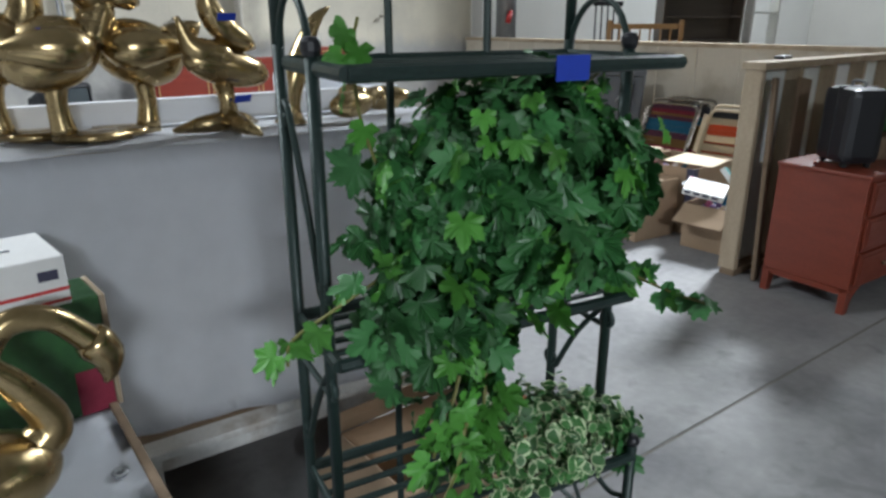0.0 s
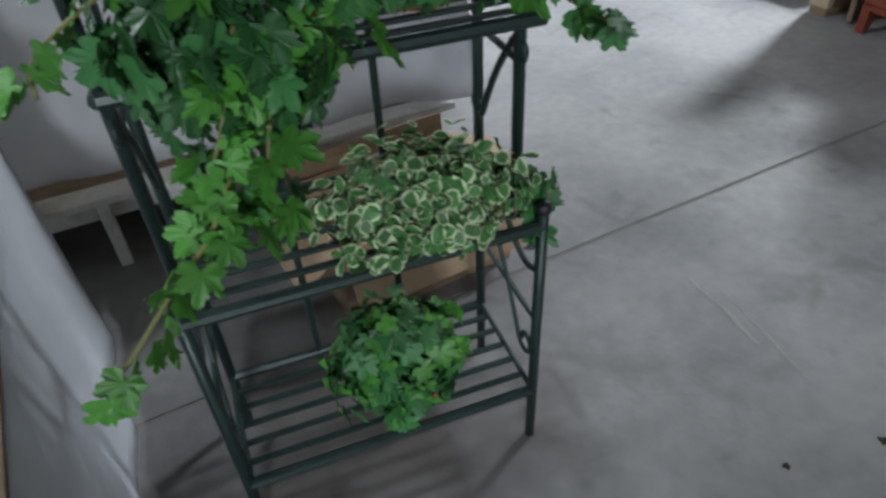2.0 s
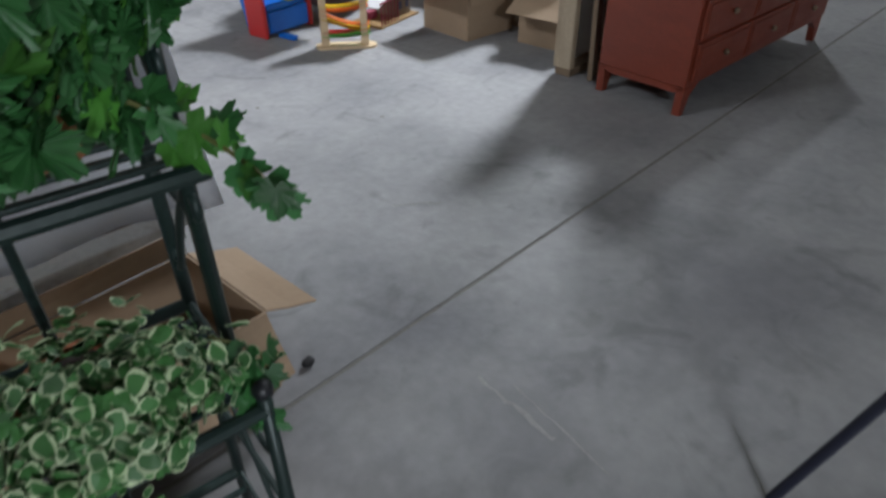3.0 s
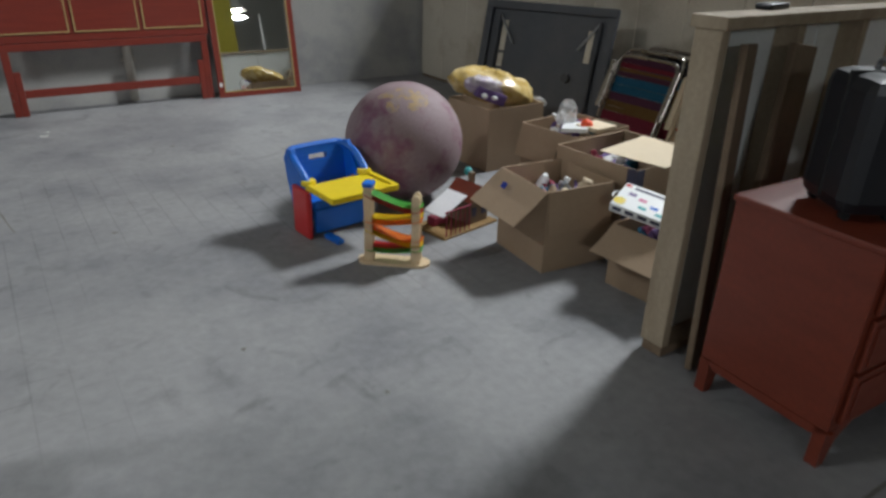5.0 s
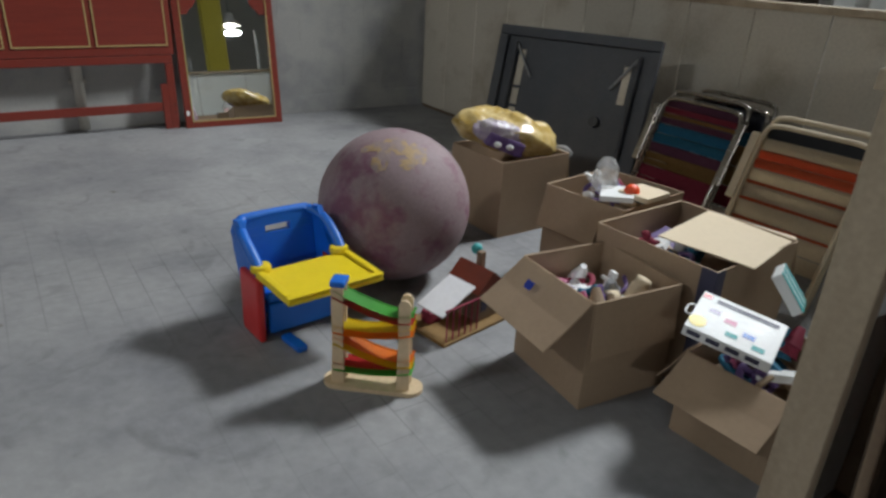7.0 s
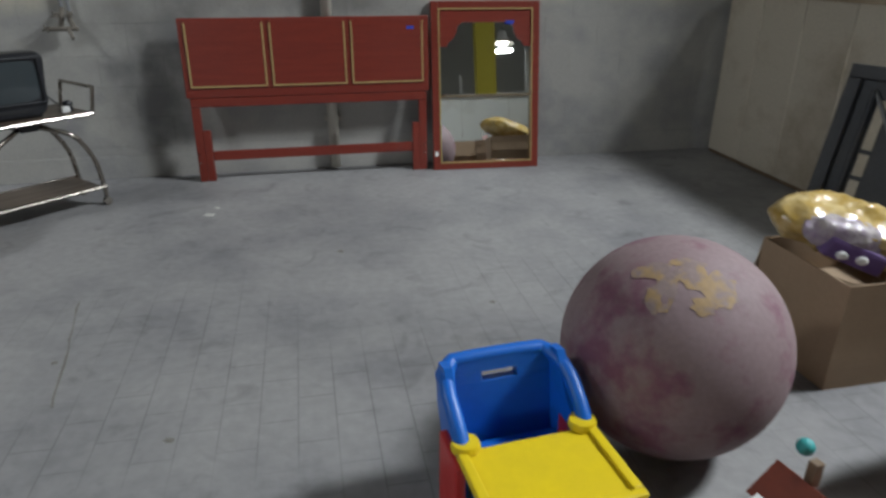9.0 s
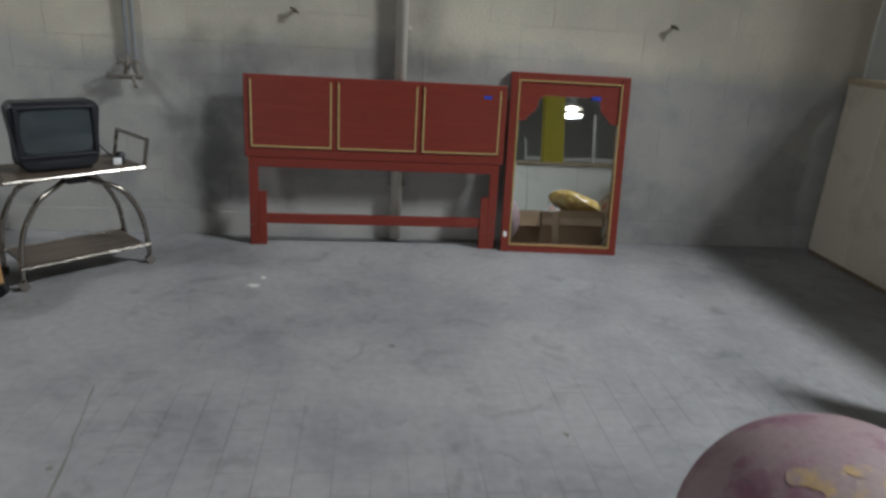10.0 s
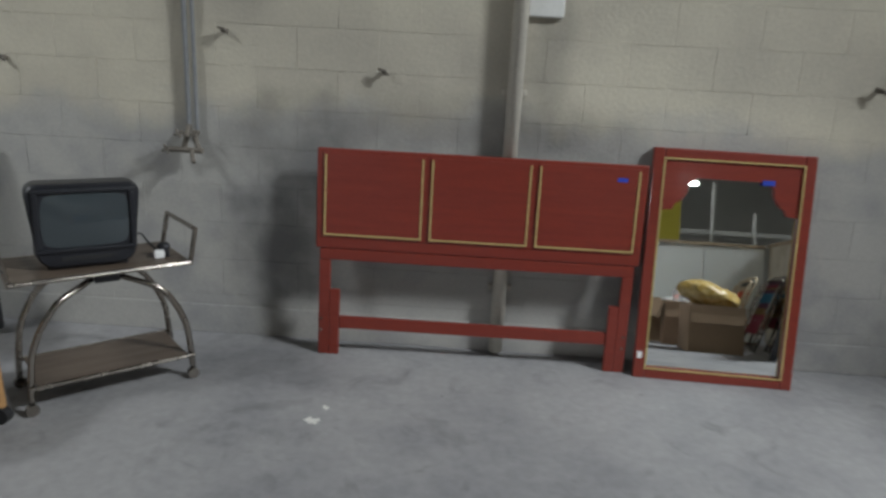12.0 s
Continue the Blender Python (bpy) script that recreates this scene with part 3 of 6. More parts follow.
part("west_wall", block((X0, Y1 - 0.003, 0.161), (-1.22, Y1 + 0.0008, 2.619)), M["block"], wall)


# ---- timber partitions ----
def partition(name, length, height, stud_gap, sheet_mat, label, m, seams):
    """A low partition along x: sheets on its +y face, studs behind them, a cap rail on top."""
    p = thing(name, label, "partition", m, kind="structure")
    x = 0.0
    while x < length - 0.02:
        w = min(seams, length - x)
        part("panel", block((x + (0.003 if x else 0.042), 0.088, 0.03), (x + w - 0.003, 0.1, height - 0.03), 0.003), sheet_mat, p)
        x += w
    s = 0.0
    while s < length - 0.05:
        part("stud", block((s, 0.0, 0.038), (s + 0.04, 0.087 if s else 0.1, height - 0.04), 0.004), M["lumber"], p)
        s += stud_gap
    part("stud", block((length - 0.04, 0.0, 0.038), (length, 0.087, height - 0.04), 0.004), M["lumber"], p)
    part("sole_plate", block((0, 0.0, 0.0), (length, 0.087, 0.037), 0.004), M["lumber_dark"], p)
    part("cap_rail", block((-0.01, -0.015, height - 0.039), (length, 0.115, height), 0.004), M["lumber"], p)
    return p


# side partition: white sheet towards the toys, bare studs towards the chest
P1 = partition("partition_wall_1", 2.1, 1.2, 0.42, M["white_sheet"], "low timber stud partition faced with white sheet", pose(3.578, 1.846, 0), 0.7)
prop = new("plank", finish("plank", block((-0.07, -0.012, 0), (0.07, 0.012, 1.12), 0.004), M["lumber_dark"]))
prop.matrix_basis = pose(3.8, 1.73, 0.0, -4, 9, 0)
tagged(prop, "old brown plank leaning on the open studs", "plank", group="planks")
copy_thing(prop, pose(3.66, 1.76, 0.0, -3, 5, 20))
# far partition: dirty cream sheets that face the toys (its sheets look to -x)
P2 = partition("partition_wall_2", 5.0, 1.22, 0.6, M["panel"], "low partition of stained cream panels under a timber rail", pose(5.84, 1.92, 0, 0, 0, 90), 0.42)
for k in range(13):
    y = 1.95 + 0.42 * k
    if y < 6.9:
        bm = block((5.722, y - 0.016, 0.03), (5.738, y + 0.016, 1.18), 0.003)
        part("batten", bm, M["panel"], P2)
        P2.children[-1].matrix_parent_inverse = P2.matrix_basis.inverted()

# column behind the partitions, seen in the mirror
solid("yellow_column", block((5.1, -2.4, 0), (5.5, -2.0, TOP - 0.004), 0.01), M["yellowpost"], "yellow painted square steel column", "column")


# white steel frame beyond the partitions, seen in the mirror
t = thing("steel_frame", "white painted steel frame standing in the hall", "frame", pose(5.0, -4.3, 0))
for x in (0.0, 1.6, 2.45, 3.3):
    part("post", block((x, 0, 0), (x + 0.06, 0.06, 3.1 if x == 1.6 else 2.5), 0.006), M["hallwhite"], t)
part("beam", block((0.0, -0.05, 2.0), (3.36, -0.001, 2.09), 0.006), M["hallwhite"], t)


# ---- lamps of the hall, known and added ----
def high_bay(x, y, z, power, size=0.5, target=None, cone=60, group="high bay lamps"):
    t = thing("high_bay_lamp", "round white high-bay lamp, known or added, hung from the ceiling", "lamp", pose(x, y, z), group)
    bm = bmesh.new()
    lathe(bm, [(0.05, 0.32), (0.1, 0.3), (0.12, 0.16), (0.27, 0.02), (0.28, 0.0), (0.27, 0.0), (0.115, 0.15), (0.09, 0.26)], 24)
    part("reflector", bm, M["hallwhite"], t, smooth=True)
    bm = bmesh.new()
    ellipsoid(bm, (0, 0, 0.06), (0.13, 0.13, 0.1))
    part("bulb", bm, M["lampglow"], t, "glowing lamp bulb", True)
    part("rod", tube(bmesh.new(), [(0, 0, 0.3), (0, 0, TOP - z - 0.004)], 0.012), M["steel"], t)
    if target:
        ld = bpy.data.lights.new("high_bay_light", "SPOT")
        ld.shadow_soft_size, ld.spot_size, ld.spot_blend = size / 2, radians(cone), 0.75
    else:
        ld = bpy.data.lights.new("high_bay_light", "AREA")
        ld.shape, ld.size = "DISK", size
    ld.energy, ld.color = power, (0.9, 0.96, 1.0)
    lo = new("high_bay_light", ld)
    lo.parent = t
    lo.matrix_basis = pose(0, 0, -0.16)
    if target:
        lo.matrix_basis = look((0, 0, -0.16), Vector(target) - Vector((x, y, z)))
    return t


high_bay(8.9, 3.6, 6.3, KEY, 1.2, (2.3, 4.7, 0.1), 53)
# Added lamp with no known source, brightens the far wall.
high_bay(10.8, 4.6, 6.3, FAR_FILL)
high_bay(6.2, -5.0, 3.36, LOW)
high_bay(-2.2, 3.9, 4.6, SIDE, 1.0)
# Unseen fill lamp behind the viewpoint, hung low to brighten rack and cloth.
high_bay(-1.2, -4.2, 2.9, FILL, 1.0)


# ---- headboard and mirror against the north wall ----
def headboard():
    w, hgt = 1.62, 1.06
    t = thing("headboard", "red lacquered three-panel headboard with gold lines leaning on the wall", "headboard",
              pose(1.835, 6.825, 0, -3.5, 0, 0.3))
    y0, y1 = 0.0, 0.035
    part("top_board", block((0, y0, 0.56), (w, y1, hgt), 0.008), M["red"], t)
    for k in range(3):
        x = 0.035 + k * 0.526
        b = bmesh.new()
        box(b, (x, -0.006, 0.62), (x + 0.498, 0.0, hgt - 0.02), 0.003)
        p = part("panel", b, M["red"], t)
        g = bmesh.new()
        for gx in (x + 0.006, x + 0.484):
            box(g, (gx, -0.009, 0.628), (gx + 0.009, -0.0062, hgt - 0.03))
        box(g, (x + 0.0152, -0.009, 0.628), (x + 0.4838, -0.0062, 0.637))
        part("gold_line", g, M["gold"], p, "painted gold line")
    part("middle_rail", block((0.02, 0.002, 0.5), (w - 0.02, 0.033, 0.558), 0.006), M["red"], t)
    for x0, x1, n0, n1 in ((0.02, 0.075, 0.075, 0.125), (w - 0.075, w - 0.02, w - 0.125, w - 0.075)):
        part("post", block((x0, 0.002, 0.0), (x1, 0.033, 0.499), 0.004), M["red"], t)
        part("leg_block", block((n0 + 0.0005, 0.002, 0.0), (n1 - 0.0005, 0.033, 0.345), 0.004), M["red"], t)
    for x in (0.035, w - 0.04):
        for z in (0.13, 0.19):
            b = bmesh.new()
            ellipsoid(b, (x, -0.001, z), (0.007, 0.006, 0.007), seg=8, rings=6)
            part("bolt", b, M["chrome"], t, "bright metal bolt head", True)
    part("low_rail", block((0.126, 0.008, 0.14), (w - 0.126, 0.028, 0.205), 0.004), M["red"], t)
    b = block((w - 0.15, -0.0075, hgt - 0.085), (w - 0.1, -0.0062, hgt - 0.065))
    part("tape", b, M["bluetape"], t, "strip of blue tape")
    return t


headboard()


def wall_mirror():
    w, h = 0.775, 1.16
    t = thing("mirror", "tall mirror in a red gold-lined frame leaning on the wall", "mirror", pose(3.475, 6.795, 0, -9.2, 0, -3.1))
    f = 0.055
    part("stile", block((0, 0, 0), (f, 0.04, h), 0.006), M["red"], t)
    part("stile", block((w - f, 0, 0), (w, 0.04, h), 0.006), M["red"], t)
    part("rail", block((f + 0.0005, 0.001, 0), (w - f - 0.0005, 0.039, f), 0.006), M["red"], t)
    part("rail", block((f + 0.0005, 0.001, h - f), (w - f - 0.0005, 0.039, h), 0.006), M["red"], t)
    g = bmesh.new()
    for x in (f - 0.003, w - f - 0.004):
        box(g, (x, -0.0035, f), (x + 0.008, -0.0005, h - f))
    for z in (f - 0.008, h - f):
        box(g, (f - 0.003, -0.0035, z), (w - f + 0.004, -0.0005, z + 0.008))
    part("gold_line", g, M["gold"], t, "painted gold line")
    part("back_board", block((0.02, 0.0405, 0.02), (w - 0.02, 0.047, h - 0.02)), M["lumber_dark"], t)
    part("glass", block((f - 0.002, 0.024, f - 0.002), (w - f + 0.002, 0.028, h - f + 0.002)), M["mirror"], t, "silvered mirror glass")
    # shaped crest in front of the glass
    a, b, top = f + 0.001, w - f - 0.001, h - f + 0.0
    mid = (a + b) / 2
    half = [(a, top - 0.25), (a + 0.055, top - 0.245), (a + 0.07, top - 0.215), (a + 0.1, top - 0.195), (a + 0.125, top - 0.155), (a + 0.13, top - 0.115), (a + 0.165, top - 0.085)]
    outline = [(a, top)] + half + [(2 * mid - x, z) for x, z in half[::-1]] + [(b, top)]
    part("crest", prism(bmesh.new(), outline, 0.006, 0.022), M["red"], t, "shaped red crest board")
    part("tape", block((w - f - 0.19, 0.0045, top - 0.1), (w - f - 0.13, 0.0058, top - 0.075)), M["bluetape"], t, "strip of blue tape")
    part("sticker", block((0.012, -0.0015, 0.1), (0.035, -0.0004, 0.135)), M["white"], t, "small white sticker")
    return t


wall_mirror()


# ---- pipes and bits on the north wall ----
def wall_pipe():
    t = thing("wall_pipes", "pair of thin vertical pipes with an old metal tap", "pipe", pose(1.16, Y1 - 0.03, 0))
    part("pipe", tube(bmesh.new(), [(0.0, 0, 1.1), (-0.02, 0, 5.0)], 0.013), M["steel"], t)
    part("pipe", tube(bmesh.new(), [(0.04, 0, 1.08), (0.02, 0, 5.0)], 0.011), M["steel"], t)
    b = bmesh.new()
    tube(b, [(0.0, 0, 1.12), (0.0, -0.035, 1.07), (-0.01, -0.045, 1.01)], 0.015)
    tube(b, [(0.04, 0, 1.09), (0.04, -0.035, 1.06), (0.06, -0.045, 1.01)], 0.014)
    tube(b, [(-0.085, -0.05, 1.0), (0.085, -0.05, 1.0)], 0.014)
    tube(b, spline([(0.03, -0.05, 1.0), (0.05, -0.1, 0.985), (0.07, -0.13, 0.95)], 4), 0.011)
    part("tap_body", b, M["rust"], t, "dull corroded metal tap")
    for x, z in ((-0.085, 1.0), (-0.02, 1.08), (0.06, 1.085)):
        b = bmesh.new()
        tube(b, [(x, -0.03, z), (x, -0.085, z + 0.005)], 0.008)
        for a in range(4):
            ang = a * math.pi / 2 + 0.5
            tube(b, [(x, -0.085, z + 0.005), (x + 0.024 * math.cos(ang), -0.087, z + 0.005 + 0.024 * math.sin(ang))], 0.006, 6)
        part("tap_handle", b, M["rust"], t, smooth=True)
    return t


wall_pipe()
conduit = thing("conduit", "white painted vertical pipe on the wall", "pipe", pose(2.78, Y1 - 0.05, 0))
part("pipe", tube(bmesh.new(), [(0, 0, 0.02), (0, 0, 6.5)], 0.037, 14), M["pipepaint"], conduit, smooth=True)
for z in (0.35, 1.35, 2.4):
    part("clip", block((-0.06, 0.02, z), (0.06, 0.049, z + 0.03), 0.004), M["pipepaint"], conduit)
solid("cover_plate", block((-0.085, -0.012, -0.08), (0.085, 0.012, 0.08), 0.008), M["hallwhite"], "small square white cover plate on the wall", "cover", pose(2.9, Y1 - 0.018, 1.8))
for x, z in ((2.139, 1.431), (4.511, 1.465), (0.23, 1.404), (1.353, 1.586)):
    b = bmesh.new()
    tube(b, [(0, 0.028, 0), (0, -0.02, 0.0)], 0.012)
    tube(b, spline([(-0.028, -0.008, 0.012), (0.0, -0.016, 0.004), (0.022, -0.02, -0.016)], 4), 0.007, 6)
    solid("wall_stub", b, M["rust"], "rusty cut-off bracket stub in the block wall", "bracket", pose(x, Y1 - 0.03, z), group="wall stubs", smooth=True)


# ---- television on its cart ----
def tv_cart():
    L, D = 0.66, 0.37
    t = thing("tv_cart", "metal trolley with bent chrome legs and wood-grain shelves", "trolley", pose(0.885, 6.0, 0, 0, 0, 42))
    top = 0.565
    part("top_shelf", block((-0.03, -0.01, top), (L - 0.01, D, top + 0.016), 0.004), M["shelfwood"], t)
    b = bmesh.new()
    tube(b, [(-0.03, -0.014, top + 0.008), (L - 0.01, -0.014, top + 0.008)], 0.01)
    tube(b, [(-0.03, D + 0.004, top + 0.008), (L - 0.01, D + 0.004, top + 0.008)], 0.01)
    part("edge_rail", b, M["chrome"], t)
    for x, s in ((L - 0.01, 1), (-0.03, -1)):
        b = bmesh.new()
        tube(b, [(x, -0.01, top), (x + 0.03 * s, -0.01, top + 0.155), (x + 0.03 * s, D, top + 0.155), (x, D, top)], 0.011)
        part("end_handle", b, M["chrome"], t)
    for y in (0.03, D - 0.03):
        for s in (0, 1):
            def sx(v):
                return L / 2 + (v - L / 2) * (1 if s else -1)
            b = bmesh.new()
            pts = spline([(sx(L / 2 + 0.03), D / 2 + (y - D / 2) * 0.4, top - 0.035), (sx(L / 2 + 0.1), D / 2 + (y - D / 2) * 0.7, top - 0.06), (sx(L - 0.12), y, 0.45), (sx(L - 0.035), y, 0.3), (sx(L - 0.01), y, 0.14), (sx(L - 0.005), y, 0.055)], 6)
            tube(b, pts, 0.0135)
            leg = part("leg", b, M["chrome"], t, smooth=True)
            c = bmesh.new()
            tube(c, [(sx(L - 0.005), y - 0.012, 0.025), (sx(L - 0.005), y + 0.012, 0.025)], 0.025, 14)
            part("caster", c, M["chrome"], leg, "chrome ball caster")
    b = bmesh.new()
    box(b, (L / 2 - 0.05, 0.06, top - 0.055), (L / 2 + 0.05, D - 0.06, top - 0.002), 0.008)
    part("hub", b, M["black"], t)
    part("low_shelf", block((0.03, 0.02, 0.115), (L - 0.03, D - 0.02, 0.13), 0.004), M["shelfwood"], t)
    b = bmesh.new()
    for y in (0.012, D - 0.012):
        tube(b, [(0.0, y, 0.122), (L, y, 0.122)], 0.01)
    part("low_rail", b, M["chrome"], t)
    return t


tv_cart()


def television():
    t = thing("television", "small black tube television with a grey screen", "television", pose(1.035, 6.235, 0.5815, 0, 0, 36))
    w, h, d = 0.42, 0.355, 0.34
    b = bmesh.new()
    outline = []
    for cx, cz, a0 in ((w / 2 - 0.045, h - 0.045, 0), (-w / 2 + 0.045, h - 0.045, 90), (-w / 2 + 0.085, 0.07, 180), (w / 2 - 0.085, 0.07, 270)):
        r = 0.045 if cz > 0.2 else 0.06
        outline += [(cx + r * math.cos(radians(a0 + 15 * k)), cz + r * math.sin(radians(a0 + 15 * k))) for k in range(7)]
    rings = []
    for y, q in ((-0.002, 0.955), (0.006, 0.985), (0.03, 1.0), (0.12, 0.99)):
        rings.append([b.verts.new((x * q, y, 0.18 + (z - 0.18) * q)) for x, z in outline])
    for p, q in zip(rings, rings[1:]):
        for k in range(len(p)):
            b.faces.new((p[k], p[(k + 1) % len(p)], q[(k + 1) % len(p)], q[k]))
    b.faces.new(rings[0])
    b.faces.new(rings[-1][::-1])
    part("front_shell", b, M["black"], t, smooth=False)
    b = bmesh.new()
    box(b, (-w / 2 + 0.02, 0.11, 0.02), (w / 2 - 0.02, d, h - 0.03), 0.03)
    for v in b.verts:
        if v.co.y > 0.25:
            v.co.x *= 0.72
            v.co.z = 0.02 + (v.co.z - 0.02) * 0.75
    part("back_shell", b, M["black"], t)
    part("foot", block((-0.15, 0.02, 0.0), (0.15, 0.26, 0.014), 0.004), M["black"], t)
    b = bmesh.new()
    for a, c in (((-0.185, -0.014, 0.075), (0.185, 0.004, 0.09)), ((-0.185, -0.014, 0.318), (0.185, 0.004, 0.333)), ((-0.185, -0.014, 0.0905), (-0.165, 0.004, 0.3175)), ((0.165, -0.014, 0.0905), (0.185, 0.004, 0.3175))):
        box(b, a, c, 0.004)
    part("bezel", b, M["black"], t)
    n = 12
    grid = [[(0.168 * (2 * i / n - 1), -0.001 - 0.012 * (1 - (2 * i / n - 1) ** 2) * (1 - (2 * j / n - 1) ** 2), 0.204 + 0.116 * (2 * j / n - 1)) for i in range(n + 1)] for j in range(n + 1)]
    part("screen", sheet(grid), M["screen"], t, "curved grey glass screen", True)
    part("control_strip", block((-0.1, -0.004, 0.035), (0.1, 0.001, 0.055), 0.002), M["rubber"], t)
    return t


television()
for x, y, mt, lab in ((1.245, 6.46, "black", "coiled black mains plug"), (1.235, 6.435, "white", "small white plug adapter")):
    b = bmesh.new()
    box(b, (-0.022, -0.016, 0), (0.022, 0.016, 0.035), 0.008)
    if mt == "black":
        tube(b, spline([(-0.02, 0, 0.02), (-0.06, 0.05, 0.06), (-0.09, 0.1, 0.09), (-0.13, 0.12, 0.05)], 6), 0.004, 6)
        ellipsoid(b, (0.0, 0.01, 0.045), (0.03, 0.025, 0.02), seg=10, rings=6)
    solid("mains_plug", b, M[mt], lab, "plug", pose(x, y, 0.5815, 0, 0, 30))


# ---- castered chair beside the cart ----
def caster_chair():
    t = thing("caster_chair", "honey wood chair with a tan cushion on black casters", "chair", pose(0.8, 5.79, 0))
    part("cushion", block((-0.5, -0.2, 0.4), (0.0, 0.19, 0.455), 0.02), M["tan"], t, "tan woven cushion")
    part("seat_rail", block((-0.5, -0.19, 0.345), (-0.005, 0.18, 0.398), 0.008), M["pine"], t)
    for x, y in ((-0.02, 0.17), (-0.02, -0.18), (-0.48, 0.17), (-0.48, -0.18)):
        l = part("leg", tube(bmesh.new(), [(x, y, 0.35), (x + 0.01, y, 0.07)], 0.019, 8), M["pine"], t)
        c = bmesh.new()
        tube(c, [(x + 0.01, y - 0.02, 0.034), (x + 0.01, y + 0.02, 0.034)], 0.034, 14)
        part("caster", c, M["rubber"], l, "black rubber caster")
    for y in (-0.18, 0.17):
        part("foot_rail", block((-0.49, y - 0.022, 0.07), (0.0, y + 0.022, 0.105), 0.008), M["pine"], t)
    b = bmesh.new()
    box(b, (-0.56, -0.19, 0.46), (-0.5, 0.18, 0.9), 0.02)
    part("backrest", b, M["navy"], t, "dark upholstered backrest")
    return t


caster_chair()
board = solid("dark_board", block((-0.25, -0.02, 0), (0.25, 0.02, 1.02), 0.006), M["slate"], "dark board leaning on the block wall", "board", pose(-0.05, 6.8, 0, -6, -6, 0))
solid("white_board", block((-0.5, -0.012, 0), (0.45, 0.012, 1.95), 0.006), M["hallwhite"], "tall white painted board leaning on the wall", "board", pose(-0.41, 6.93, 0, -1.6, 0, 0))


# ---- cartons ----
def carton(w, d, h, flaps, label, m, group="cartons", tape=False, liner=True):
    """An open box; flaps: for the sides -x, +x, -y, +y the length and the angle from upright, outwards."""
    t = thing("cardboard_box", label, "box", m, group)
    th = 0.005
    part("bottom", block((0, 0, 0), (w, d, th)), M["card"], t)
    for a, c in (((0, 0, th), (th, d, h)), ((w - th, 0, th), (w, d, h)), ((th, 0, th), (w - th, th, h)), ((th, d - th, th), (w - th, d, h))):
        part("side_panel", block(a, c), M["card"], t)
    sides = {"-x": ((0, 0), (0, d), (-1, 0)), "+x": ((w, d), (w, 0), (1, 0)), "-y": ((w, 0), (0, 0), (0, -1)), "+y": ((0, d), (w, d), (0, 1))}
    for side, length, angle in flaps:
        a, c, out = sides[side]
        r = radians(angle)
        run, rise = math.sin(r) * length, math.cos(r) * length
        inset = 0.004
        b = bmesh.new()
        ax, ay, cx, cy = *a, *c
        ux, uy = (cx - ax), (cy - ay)
        ln = math.hypot(ux, uy)
        ux, uy = ux / ln * inset, uy / ln * inset
        o = 0.004
        base = [Vector((ax + ux + out[0] * o, ay + uy + out[1] * o, h + 0.001)), Vector((cx - ux + out[0] * o, cy - uy + out[1] * o, h + 0.001))]
        tip = [p + Vector((out[0] * run, out[1] * run, rise)) for p in base]
        nrm = Vector((out[0] * math.cos(r), out[1] * math.cos(r), -math.sin(r))) * 0.0045
        # slight warp halfway
        mid = [(p + q) / 2 + nrm * 0.8 for p, q in zip(base, tip)]
        rows = [base, mid, tip]
        va = [[b.verts.new(p) for p in row] for row in rows]
        vb = [[b.verts.new(p + nrm) for p in row] for row in rows]
        for k in range(2):
            b.faces.new((va[k][0], va[k][1], va[k + 1][1], va[k + 1][0]))
            b.faces.new((vb[k][0], vb[k + 1][0], vb[k + 1][1], vb[k][1]))
            b.faces.new((va[k][0], va[k + 1][0], vb[k + 1][0], vb[k][0]))
            b.faces.new((va[k][1], vb[k][1], vb[k + 1][1], va[k + 1][1]))
        b.faces.new((va[0][0], vb[0][0], vb[0][1], va[0][1]))
        b.faces.new((va[2][0], va[2][1], vb[2][1], vb[2][0]))
        part("flap", b, M["card"], t)
    if liner:
        part("paper_filling", block((th + 0.002, th + 0.002, th), (w - th - 0.002, d - th - 0.002, h * 0.62), 0.01), M["card_in"], t, "crumpled packing under the contents")
    if tape:
        b = bmesh.new()
        box(b, (-0.002, 0.0, 0.1), (-0.0005, 0.055, h))
        box(b, (-0.002, -0.0022, 0.1), (0.05, -0.0006, h))
        part("tape", b, M["ink"], t, "strip of dark tape over the corner")
    return t


